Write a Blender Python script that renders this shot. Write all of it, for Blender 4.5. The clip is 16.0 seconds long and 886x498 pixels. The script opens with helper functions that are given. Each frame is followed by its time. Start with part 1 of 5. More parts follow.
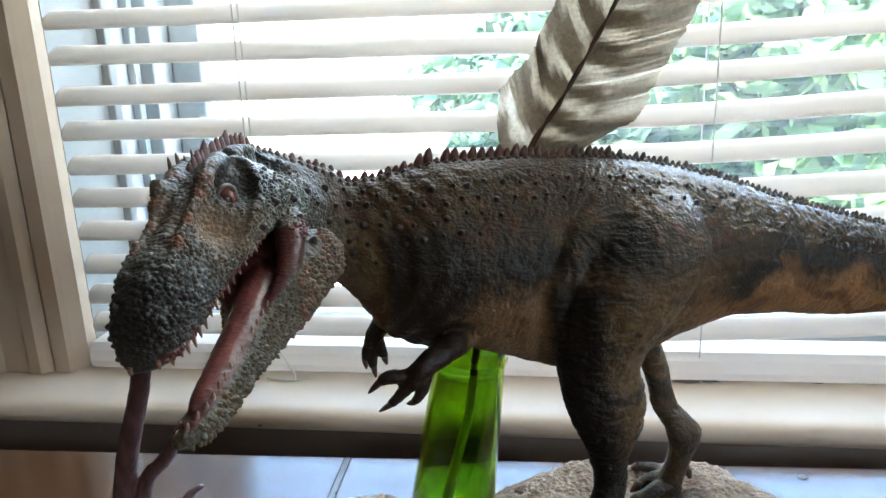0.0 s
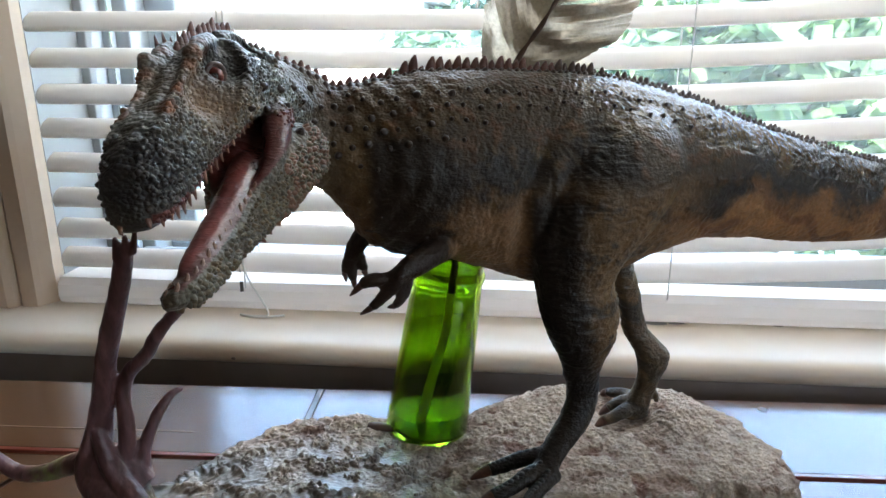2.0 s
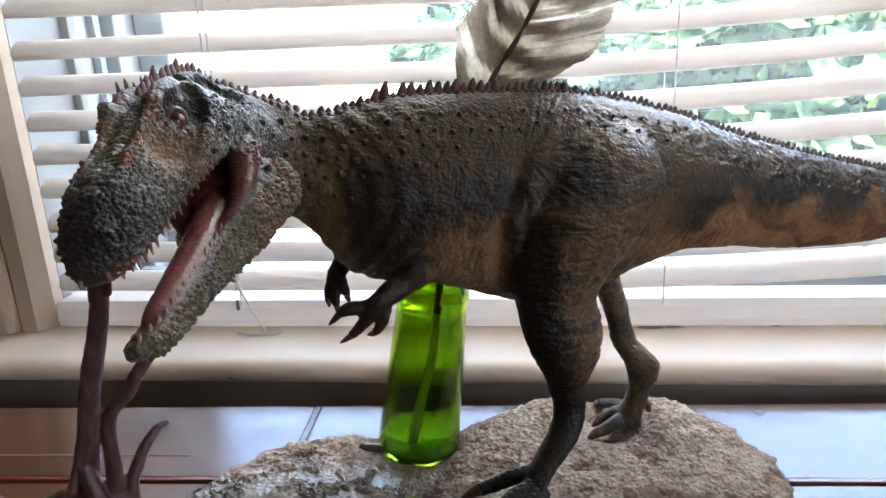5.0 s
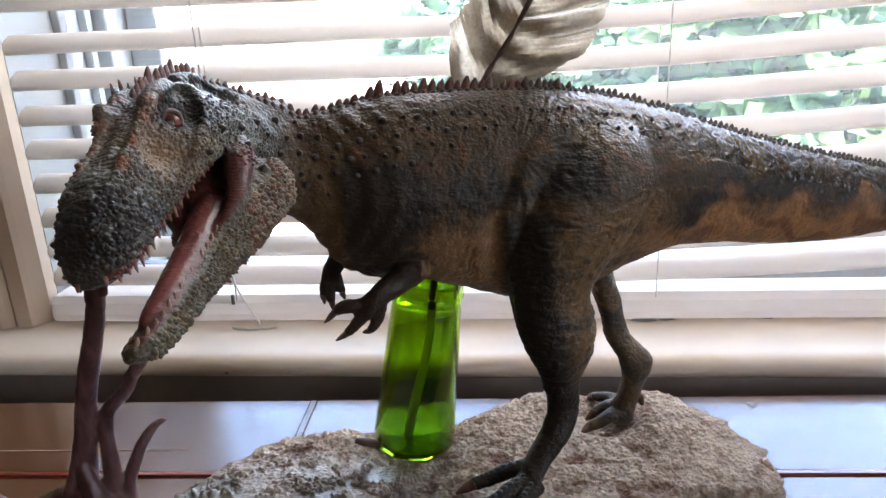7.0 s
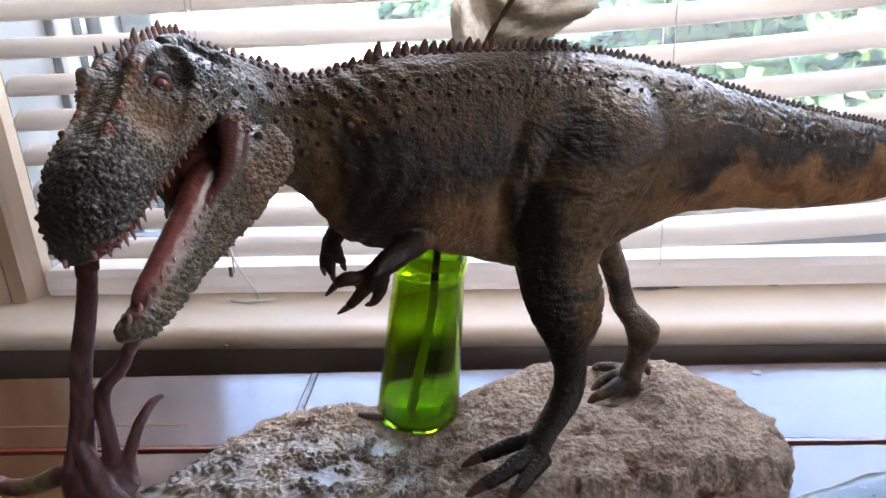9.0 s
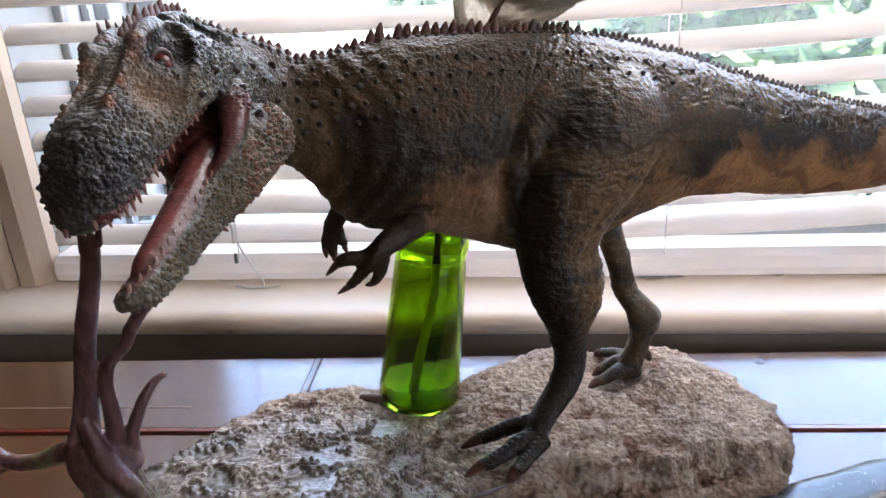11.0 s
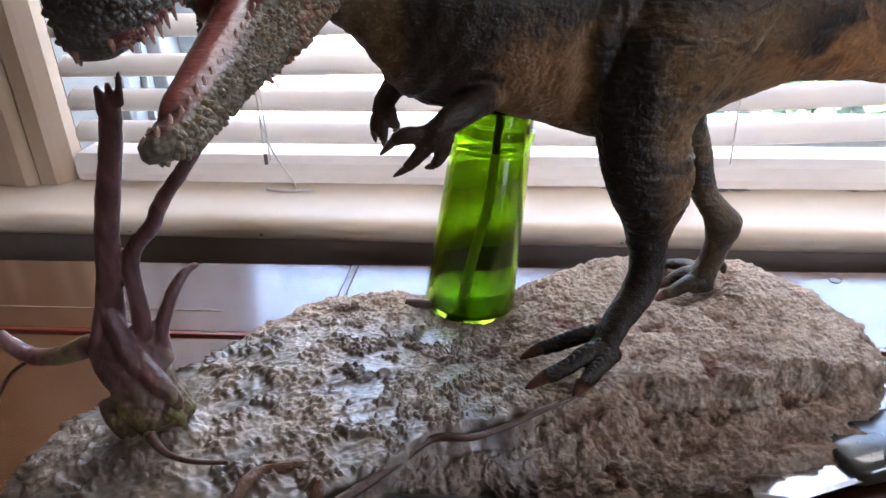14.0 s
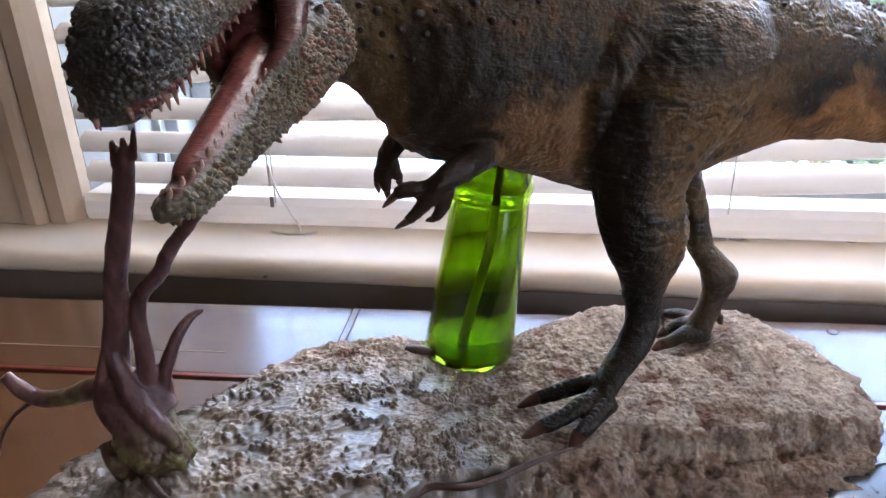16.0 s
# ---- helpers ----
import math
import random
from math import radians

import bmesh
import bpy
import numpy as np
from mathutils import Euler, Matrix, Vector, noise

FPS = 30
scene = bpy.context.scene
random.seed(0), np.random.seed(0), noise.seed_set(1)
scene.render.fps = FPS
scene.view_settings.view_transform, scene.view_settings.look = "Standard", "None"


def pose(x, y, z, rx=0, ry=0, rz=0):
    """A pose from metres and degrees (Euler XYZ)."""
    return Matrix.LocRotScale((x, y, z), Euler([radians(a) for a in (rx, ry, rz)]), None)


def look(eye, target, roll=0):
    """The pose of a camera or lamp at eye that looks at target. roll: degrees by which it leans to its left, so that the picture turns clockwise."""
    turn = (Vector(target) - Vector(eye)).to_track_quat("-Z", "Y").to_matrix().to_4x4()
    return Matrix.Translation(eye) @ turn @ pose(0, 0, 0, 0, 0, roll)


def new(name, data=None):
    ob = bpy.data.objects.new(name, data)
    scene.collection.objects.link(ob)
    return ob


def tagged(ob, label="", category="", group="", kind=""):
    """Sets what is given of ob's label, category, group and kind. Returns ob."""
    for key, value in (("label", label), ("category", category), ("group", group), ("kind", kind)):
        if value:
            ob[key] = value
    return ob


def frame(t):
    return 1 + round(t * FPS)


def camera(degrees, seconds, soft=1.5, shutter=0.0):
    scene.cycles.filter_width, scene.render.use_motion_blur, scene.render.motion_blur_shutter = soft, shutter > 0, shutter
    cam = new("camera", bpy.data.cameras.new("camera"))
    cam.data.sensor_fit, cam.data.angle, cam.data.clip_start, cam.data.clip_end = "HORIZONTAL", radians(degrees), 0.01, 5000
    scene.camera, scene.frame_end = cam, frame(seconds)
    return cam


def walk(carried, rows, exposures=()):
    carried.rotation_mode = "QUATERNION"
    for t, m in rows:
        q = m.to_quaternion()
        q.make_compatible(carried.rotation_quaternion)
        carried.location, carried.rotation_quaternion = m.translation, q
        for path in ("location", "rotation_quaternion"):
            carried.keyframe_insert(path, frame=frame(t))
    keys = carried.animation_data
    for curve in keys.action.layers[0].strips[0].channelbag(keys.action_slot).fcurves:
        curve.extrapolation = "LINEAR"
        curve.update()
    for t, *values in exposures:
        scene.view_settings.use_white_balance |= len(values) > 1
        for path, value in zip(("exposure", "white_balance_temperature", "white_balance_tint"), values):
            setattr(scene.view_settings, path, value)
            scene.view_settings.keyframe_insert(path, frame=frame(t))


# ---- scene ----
cam = camera(64.9, 16.0)
PATH = [
    (0, (0.089, 0.168, 0.385), (-0.176, 2.085, -0.119), -2.1),
    (0.5, (0.085, 0.176, 0.385), (-0.094, 2.112, -0.086), -1.3),
    (1, (0.084, 0.167, 0.379), (-0.052, 2.109, -0.081), -0.8),
    (1.5, (0.085, 0.156, 0.356), (-0.051, 2.084, -0.161), -0.5),
    (2, (0.082, 0.152, 0.349), (-0.093, 2.058, -0.231), -0.1),
    (2.5, (0.087, 0.147, 0.338), (-0.111, 2.028, -0.312), 0.1),
    (3, (0.087, 0.153, 0.33), (-0.109, 2.016, -0.37), -0.3),
    (3.5, (0.078, 0.146, 0.342), (-0.157, 2.008, -0.35), -0.8),
    (4, (0.085, 0.147, 0.348), (-0.131, 2.034, -0.278), -0.9),
    (4.5, (0.083, 0.162, 0.373), (-0.129, 2.073, -0.176), -1.3),
    (5, (0.101, 0.158, 0.364), (-0.101, 2.06, -0.221), -2.5),
    (7.5, (0.101, 0.157, 0.371), (-0.082, 2.047, -0.258), -2.6),
    (8, (0.093, 0.159, 0.372), (-0.1, 2.039, -0.281), -3.2),
    (8.5, (0.098, 0.165, 0.363), (-0.084, 2.041, -0.306), -3.2),
    (9, (0.096, 0.17, 0.365), (-0.084, 2.036, -0.331), -3.1),
    (11.5, (0.101, 0.163, 0.352), (-0.113, 2.017, -0.368), -2.9),
    (12, (0.094, 0.161, 0.339), (-0.132, 1.997, -0.423), -2.9),
    (12.5, (0.079, 0.164, 0.336), (-0.154, 1.973, -0.485), -3.1),
    (13, (0.074, 0.155, 0.327), (-0.171, 1.944, -0.533), -2.9),
    (13.5, (0.08, 0.163, 0.324), (-0.176, 1.931, -0.574), -2.4),
    (14, (0.07, 0.203, 0.318), (-0.189, 1.971, -0.581), -2.3),
    (14.5, (0.064, 0.213, 0.306), (-0.221, 1.961, -0.622), -2.2),
    (15, (0.066, 0.208, 0.307), (-0.23, 1.935, -0.657), -2.0),
    (15.5, (0.07, 0.21, 0.315), (-0.216, 1.962, -0.607), -2.3),
    (16, (0.073, 0.198, 0.328), (-0.199, 2.011, -0.472), -1.5),
]
walk(cam, [(t, look(eye, target, roll)) for t, eye, target, roll in PATH], [(0, 4.28, 6250, 2), (1, 4.05, 6180, -1), (3, 4.4, 6500, 12), (5, 4.35, 6500, 12), (8.5, 4.38, 6680, 17), (13, 4.55, 6580, 18), (14.5, 4.58, 6580, 18), (16, 4.56, 6580, 18)])

# ---- light ----
world = bpy.data.worlds.new("daylight")
scene.world = world
world.use_nodes = True
_n, _l = world.node_tree.nodes, world.node_tree.links
_sky = _n.new("ShaderNodeTexSky")
_sky.sky_type, _sky.sun_disc = "NISHITA", False
_sky.sun_elevation, _sky.sun_rotation = radians(52), radians(200)
_n["Background"].inputs[1].default_value = 0.15
_l.new(_sky.outputs[0], _n["Background"].inputs[0])
sun = new("sun", bpy.data.lights.new("sun", "SUN"))
sun.data.energy, sun.data.angle, sun.data.color = 3.0, radians(0.6), (1.0, 0.95, 0.87)
sun.matrix_world = look((0.7, -2, 3), (0, 0, 0))


# ---- materials ----
def material(name, rough=0.5, metal=0.0, coat=0.0, spec=0.5):
    m = bpy.data.materials.new(name)
    m.use_nodes = True
    b = m.node_tree.nodes["Principled BSDF"]
    b.inputs["Roughness"].default_value = rough
    b.inputs["Metallic"].default_value = metal
    b.inputs["Coat Weight"].default_value = coat
    b.inputs["Specular IOR Level"].default_value = spec
    return m, m.node_tree.nodes, m.node_tree.links, b


def coords(nodes, links, scale=(1, 1, 1)):
    c, mp = nodes.new("ShaderNodeTexCoord"), nodes.new("ShaderNodeMapping")
    mp.inputs["Scale"].default_value = scale
    links.new(c.outputs["Object"], mp.inputs[0])
    return mp.outputs[0]


def noise_tex(nodes, links, vec, scale, detail=6.0, rough=0.6):
    t = nodes.new("ShaderNodeTexNoise")
    t.inputs["Scale"].default_value, t.inputs["Detail"].default_value, t.inputs["Roughness"].default_value = scale, detail, rough
    links.new(vec, t.inputs["Vector"])
    return t.outputs["Fac"]


def ramp(nodes, links, fac, stops):
    r = nodes.new("ShaderNodeValToRGB")
    while len(r.color_ramp.elements) < len(stops):
        r.color_ramp.elements.new(0.5)
    for e, (p, c) in zip(r.color_ramp.elements, stops):
        e.position, e.color = p, (*c, 1) if len(c) == 3 else c
    links.new(fac, r.inputs[0])
    return r.outputs[0]


def mix(nodes, links, fac, a, b, mode="MIX"):
    x = nodes.new("ShaderNodeMix")
    x.data_type, x.blend_type = "RGBA", mode
    for sock, v in ((x.inputs[0], fac), (x.inputs[6], a), (x.inputs[7], b)):
        if hasattr(v, "links"):
            links.new(v, sock)
        else:
            sock.default_value = v if not isinstance(v, tuple) else ((*v, 1) if len(v) == 3 else v)
    return x.outputs[2]


def bump(nodes, links, height, bsdf, strength=0.3, dist=0.001, before=None):
    b = nodes.new("ShaderNodeBump")
    b.inputs["Strength"].default_value, b.inputs["Distance"].default_value = strength, dist
    links.new(height, b.inputs["Height"])
    if before is not None:
        links.new(before, b.inputs["Normal"])
    links.new(b.outputs[0], bsdf.inputs["Normal"])
    return b.outputs[0]


def simple(name, lo, hi, rough=0.5, scale=60, metal=0.0, coat=0.0, bump_s=0.15, dist=0.0006, stretch=(1, 1, 1), spec=0.5, wear=0.11):
    """A surface of one material with mottling at two scales, wear in the gloss and fine relief."""
    m, n, l, b = material(name, rough, metal, coat, spec)
    v = coords(n, l, stretch)
    big, fine = noise_tex(n, l, v, scale * 0.12, 4), noise_tex(n, l, v, scale, 8, 0.65)
    c1 = ramp(n, l, big, [(0.3, lo), (0.7, hi)])
    c2 = mix(n, l, 0.35, c1, ramp(n, l, fine, [(0.3, lo), (0.72, hi)]))
    l.new(c2, b.inputs["Base Color"])
    r = n.new("ShaderNodeMapRange")
    r.inputs[3].default_value, r.inputs[4].default_value = max(rough - wear, 0.03), min(rough + wear, 1)
    l.new(fine, r.inputs[0])
    l.new(r.outputs[0], b.inputs["Roughness"])
    bump(n, l, fine, b, bump_s, dist)
    return m


def painted_figure():
    """Resin figure with its brushed paint in the colour attribute, pebbled scales in relief."""
    m, n, l, b = material("painted_resin", 0.42, spec=0.42)
    at = n.new("ShaderNodeAttribute")
    at.attribute_name = "paint"
    v = coords(n, l)
    fine, spots = noise_tex(n, l, v, 420, 5, 0.7), noise_tex(n, l, v, 95, 5, 0.7)
    c = mix(n, l, ramp(n, l, spots, [(0.35, (0, 0, 0)), (0.75, (0.55,) * 3)]), at.outputs["Color"], mix(n, l, 1.0, at.outputs["Color"], (1.75, 1.5, 1.15), "MULTIPLY"))
    c = mix(n, l, ramp(n, l, fine, [(0.4, (0.5,) * 3), (0.62, (0, 0, 0))]), c, mix(n, l, 1.0, c, (0.45, 0.43, 0.42), "MULTIPLY"))
    l.new(c, b.inputs["Base Color"])
    vor = n.new("ShaderNodeTexVoronoi")
    vor.inputs["Scale"].default_value = 520
    l.new(v, vor.inputs["Vector"])
    folds_tex = n.new("ShaderNodeTexNoise")
    folds_tex.inputs["Scale"].default_value, folds_tex.inputs["Detail"].default_value, folds_tex.inputs["Distortion"].default_value = 1.0, 5, 1.6
    l.new(coords(n, l, (130, 130, 420)), folds_tex.inputs["Vector"])
    folds = folds_tex.outputs["Fac"]
    scaly = n.new("ShaderNodeAttribute")
    scaly.attribute_name = "scaly"
    h1 = bump(n, l, folds, b, 0.35, 0.0020)
    inv = n.new("ShaderNodeMath")
    inv.operation = "MULTIPLY"
    inv.inputs[1].default_value = -1.0
    l.new(vor.outputs["Distance"], inv.inputs[0])
    peb = n.new("ShaderNodeBump")
    peb.inputs["Distance"].default_value = 0.0009
    l.new(scaly.outputs["Fac"], peb.inputs["Strength"])
    l.new(inv.outputs[0], peb.inputs["Height"])
    l.new(h1, peb.inputs["Normal"])
    bump(n, l, fine, b, 0.15, 0.0004, peb.outputs[0])
    gl = n.new("ShaderNodeAttribute")
    gl.attribute_name = "gloss"
    r = n.new("ShaderNodeMapRange")
    r.inputs[3].default_value, r.inputs[4].default_value = 0.62, 0.24
    l.new(gl.outputs["Fac"], r.inputs[0])
    lac = n.new("ShaderNodeMapRange")
    lac.inputs[1].default_value, lac.inputs[2].default_value, lac.inputs[4].default_value = 0.66, 1.0, 0.45
    l.new(gl.outputs["Fac"], lac.inputs[0])
    l.new(lac.outputs[0], b.inputs["Coat Weight"])
    b.inputs["Coat Roughness"].default_value = 0.17
    l.new(r.outputs[0], b.inputs["Roughness"])
    return m


def ground_cast():
    m, n, l, b = material("cast_mud_and_rock", 0.6)
    at = n.new("ShaderNodeAttribute")
    at.attribute_name = "paint"
    wet = n.new("ShaderNodeAttribute")
    wet.attribute_name = "gloss"
    v = coords(n, l)
    fine, mid = noise_tex(n, l, v, 500, 6, 0.7), noise_tex(n, l, v, 120, 7, 0.7)
    c = mix(n, l, ramp(n, l, mid, [(0.32, (0.6,) * 3), (0.55, (0, 0, 0))]), at.outputs["Color"], mix(n, l, 1.0, at.outputs["Color"], (0.5, 0.42, 0.36), "MULTIPLY"))
    c = mix(n, l, ramp(n, l, mid, [(0.55, (0, 0, 0)), (0.75, (0.5,) * 3)]), c, mix(n, l, 1.0, c, (1.5, 1.4, 1.3), "MULTIPLY"))
    l.new(c, b.inputs["Base Color"])
    r = n.new("ShaderNodeMapRange")
    r.inputs[3].default_value, r.inputs[4].default_value = 0.74, 0.30
    film = n.new("ShaderNodeMath")
    film.operation, film.inputs[1].default_value = "MULTIPLY", 0.75
    l.new(wet.outputs["Fac"], film.inputs[0])
    l.new(film.outputs[0], b.inputs["Coat Weight"])
    b.inputs["Coat Roughness"].default_value = 0.27
    b.inputs["Coat IOR"].default_value = 1.6
    l.new(wet.outputs["Fac"], r.inputs[0])
    l.new(r.outputs[0], b.inputs["Roughness"])
    vor = n.new("ShaderNodeTexVoronoi")
    vor.inputs["Scale"].default_value = 260
    l.new(v, vor.inputs["Vector"])
    dry = n.new("ShaderNodeMath")
    dry.operation, dry.inputs[0].default_value = "SUBTRACT", 0.95
    l.new(wet.outputs["Fac"], dry.inputs[1])
    grit = n.new("ShaderNodeBump")
    grit.inputs["Distance"].default_value = 0.0040
    l.new(dry.outputs[0], grit.inputs["Strength"])
    l.new(mid, grit.inputs["Height"])
    h = grit.outputs[0]
    crust = n.new("ShaderNodeBump")
    crust.inputs["Distance"].default_value = 0.0024
    l.new(dry.outputs[0], crust.inputs["Strength"])
    l.new(vor.outputs["Distance"], crust.inputs["Height"])
    l.new(h, crust.inputs["Normal"])
    last = n.new("ShaderNodeBump")
    last.inputs["Distance"].default_value = 0.0010
    l.new(dry.outputs[0], last.inputs["Strength"])
    l.new(fine, last.inputs["Height"])
    l.new(crust.outputs[0], last.inputs["Normal"])
    l.new(last.outputs[0], b.inputs["Normal"])
    return m


def varnished_wood(name, dark, light, rough, axis=(3, 40, 40)):
    m, n, l, b = material(name, rough, coat=1.0)
    b.inputs["Coat Roughness"].default_value, b.inputs["Coat IOR"].default_value = 0.19, 1.95
    v = coords(n, l, axis)
    grain, fine = noise_tex(n, l, v, 2.2, 8, 0.62), noise_tex(n, l, v, 14, 5, 0.7)
    c = ramp(n, l, grain, [(0.28, dark), (0.5, tuple((a + q) / 2 for a, q in zip(dark, light))), (0.75, light)])
    c = mix(n, l, ramp(n, l, fine, [(0.28, (0.7,) * 3), (0.42, (0, 0, 0))]), c, mix(n, l, 1.0, c, (0.55, 0.48, 0.42), "MULTIPLY"))
    l.new(c, b.inputs["Base Color"])
    bump(n, l, fine, b, 0.12, 0.0004)
    return m


def clear_glass(name, colour, rough=0.0, ior=1.5):
    m, n, l, b = material(name, rough)
    b.inputs["Base Color"].default_value = (*colour, 1)
    b.inputs["Transmission Weight"].default_value = 1.0
    b.inputs["IOR"].default_value = ior
    return m


def leather():
    """Black leather with small rounded pebbles between thin creases."""
    m, n, l, b = material("grained_leather", 0.35, spec=0.42, coat=0.0)
    v = coords(n, l, (1.0, 0.72, 1.0))
    warp = n.new("ShaderNodeTexNoise")
    warp.inputs["Scale"].default_value, warp.inputs["Detail"].default_value = 60, 3
    l.new(v, warp.inputs["Vector"])
    add = n.new("ShaderNodeMixRGB")
    add.inputs[0].default_value = 0.0022
    l.new(v, add.inputs[1])
    l.new(warp.outputs["Color"], add.inputs[2])
    vor = n.new("ShaderNodeTexVoronoi")
    vor.feature, vor.inputs["Scale"].default_value, vor.inputs["Smoothness"].default_value = "SMOOTH_F1", 250, 0.30
    l.new(add.outputs[0], vor.inputs["Vector"])
    fine, wide = noise_tex(n, l, v, 500, 4), noise_tex(n, l, v, 24, 4)
    l.new(ramp(n, l, wide, [(0.3, (0.007, 0.008, 0.010)), (0.75, (0.018, 0.020, 0.025))]), b.inputs["Base Color"])
    inv = n.new("ShaderNodeMath")
    inv.operation, inv.inputs[1].default_value = "MULTIPLY", -1.0
    l.new(vor.outputs["Distance"], inv.inputs[0])
    h = bump(n, l, wide, b, 0.4, 0.003)
    h = bump(n, l, inv.outputs[0], b, 0.35, 0.0018, h)
    bump(n, l, fine, b, 0.12, 0.0004, h)
    return m


def feather_vane():
    """Barred vane: brown-grey bars on cream, across the barbs; lets light through."""
    m, n, l, b = material("barred_feather", 0.6, spec=0.2)
    at = n.new("ShaderNodeAttribute")
    at.attribute_name = "paint"
    v = coords(n, l)
    fine = noise_tex(n, l, v, 380, 6, 0.7)
    c = mix(n, l, ramp(n, l, fine, [(0.35, (0.55,) * 3), (0.6, (0, 0, 0))]), at.outputs["Color"], mix(n, l, 1.0, at.outputs["Color"], (0.5, 0.47, 0.44), "MULTIPLY"))
    l.new(c, b.inputs["Base Color"])
    tr, sh = n.new("ShaderNodeBsdfTranslucent"), n.new("ShaderNodeMixShader")
    l.new(c, tr.inputs["Color"])
    sh.inputs[0].default_value = 0.68
    l.new(b.outputs[0], sh.inputs[1])
    l.new(tr.outputs[0], sh.inputs[2])
    l.new(sh.outputs[0], n["Material Output"].inputs[0])
    return m


def leaf_material(name, lo, hi):
    m, n, l, b = material(name, 0.5)
    info = n.new("ShaderNodeNewGeometry")
    c = ramp(n, l, info.outputs["Random Per Island"], [(0.1, lo), (0.9, hi)])
    l.new(c, b.inputs["Base Color"])
    tr, sh = n.new("ShaderNodeBsdfTranslucent"), n.new("ShaderNodeMixShader")
    l.new(c, tr.inputs["Color"])
    sh.inputs[0].default_value = 0.35
    l.new(b.outputs[0], sh.inputs[1])
    l.new(tr.outputs[0], sh.inputs[2])
    l.new(sh.outputs[0], n["Material Output"].inputs[0])
    return m


def slat_material():
    m, n, l, b = material("white_slat", 0.38)
    v = coords(n, l, (0.4, 8, 8))
    f = noise_tex(n, l, v, 12, 5)
    # white slats, faintly peach for the warm room light put into the colour
    c = ramp(n, l, f, [(0.3, (0.82, 0.76, 0.72)), (0.7, (0.88, 0.83, 0.79))])
    l.new(c, b.inputs["Base Color"])
    tr, sh = n.new("ShaderNodeBsdfTranslucent"), n.new("ShaderNodeMixShader")
    tr.inputs["Color"].default_value = (0.92, 0.87, 0.82, 1)
    sh.inputs[0].default_value = 0.38
    l.new(b.outputs[0], sh.inputs[1])
    l.new(tr.outputs[0], sh.inputs[2])
    l.new(sh.outputs[0], n["Material Output"].inputs[0])
    bump(n, l, f, b, 0.05, 0.0003)
    return m


def painted_bark():
    """Glossy painted bark: brushed colour from the attribute, furrows along the limb."""
    m, n, l, b = material("painted_bark", 0.36, spec=0.45)
    at = n.new("ShaderNodeAttribute")
    at.attribute_name = "paint"
    long, fine = noise_tex(n, l, coords(n, l, (1, 1, 0.22)), 190, 6, 0.65), noise_tex(n, l, coords(n, l), 420, 4, 0.7)
    c = mix(n, l, ramp(n, l, long, [(0.35, (0.55,) * 3), (0.6, (0, 0, 0))]), at.outputs["Color"], mix(n, l, 1.0, at.outputs["Color"], (0.5, 0.45, 0.5), "MULTIPLY"))
    l.new(c, b.inputs["Base Color"])
    h = bump(n, l, long, b, 0.5, 0.0016)
    bump(n, l, fine, b, 0.2, 0.0004, h)
    return m


def quill_horn():
    """Pale horn of the hollow quill; light shines through it."""
    m, n, l, b = material("quill_horn", 0.35)
    f = noise_tex(n, l, coords(n, l), 120, 4, 0.6)
    l.new(ramp(n, l, f, [(0.3, (0.62, 0.58, 0.44)), (0.7, (0.78, 0.75, 0.62))]), b.inputs["Base Color"])
    tr, sh = n.new("ShaderNodeBsdfTranslucent"), n.new("ShaderNodeMixShader")
    tr.inputs["Color"].default_value = (0.85, 0.82, 0.70, 1)
    sh.inputs[0].default_value = 0.6
    l.new(b.outputs[0], sh.inputs[1])
    l.new(tr.outputs[0], sh.inputs[2])
    l.new(sh.outputs[0], n["Material Output"].inputs[0])
    return m


M_TREE, M_HORN = painted_bark(), quill_horn()
M_FIG, M_MUD, M_LEATHER, M_VANE = painted_figure(), ground_cast(), leather(), feather_vane()
M_SLAT = slat_material()
# cream with warm room light put into the colour; casing set darker than sill
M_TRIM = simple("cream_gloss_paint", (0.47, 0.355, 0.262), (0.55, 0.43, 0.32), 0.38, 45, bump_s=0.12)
M_SILL = simple("worn_cream_paint", (0.75, 0.62, 0.49), (0.81, 0.70, 0.57), 0.42, 60, bump_s=0.15, wear=0.05)
# white vinyl, its shade in the reveal put into the base colour as grey
M_VINYL = simple("shade_grey_vinyl", (0.29, 0.30, 0.305), (0.36, 0.37, 0.375), 0.45, 40)
M_WALL = simple("warm_wall_paint", (0.18, 0.125, 0.090), (0.24, 0.170, 0.120), 0.8, 50)
M_CEIL = simple("ceiling_paint", (0.56, 0.52, 0.46), (0.62, 0.58, 0.52), 0.85, 40)
M_FLOOR = varnished_wood("floor_wood", (0.10, 0.05, 0.022), (0.22, 0.12, 0.055), 0.35)
M_TABLE = varnished_wood("table_wood", (0.068, 0.026, 0.0105), (0.135, 0.058, 0.024), 0.22)
M_EDGE = varnished_wood("red_stained_edge", (0.11, 0.010, 0.005), (0.20, 0.026, 0.012), 0.3)
M_APRON = simple("under_sill_shade_and_chip", (0.19, 0.145, 0.115), (0.28, 0.22, 0.175), 0.55, 40)
M_STRIP = simple("grey_seam", (0.16, 0.15, 0.14), (0.30, 0.28, 0.26), 0.3, 60, metal=0.5)
M_TWIG = simple("wet_twig", (0.035, 0.018, 0.014), (0.10, 0.055, 0.042), 0.3, 260, bump_s=0.5, dist=0.001)
M_BOTTLE = clear_glass("green_glass", (0.32, 0.52, 0.022))
M_PANE = clear_glass("window_glass", (0.97, 0.99, 0.98))
M_QUILL = simple("quill", (0.045, 0.022, 0.014), (0.12, 0.07, 0.045), 0.35, 200)
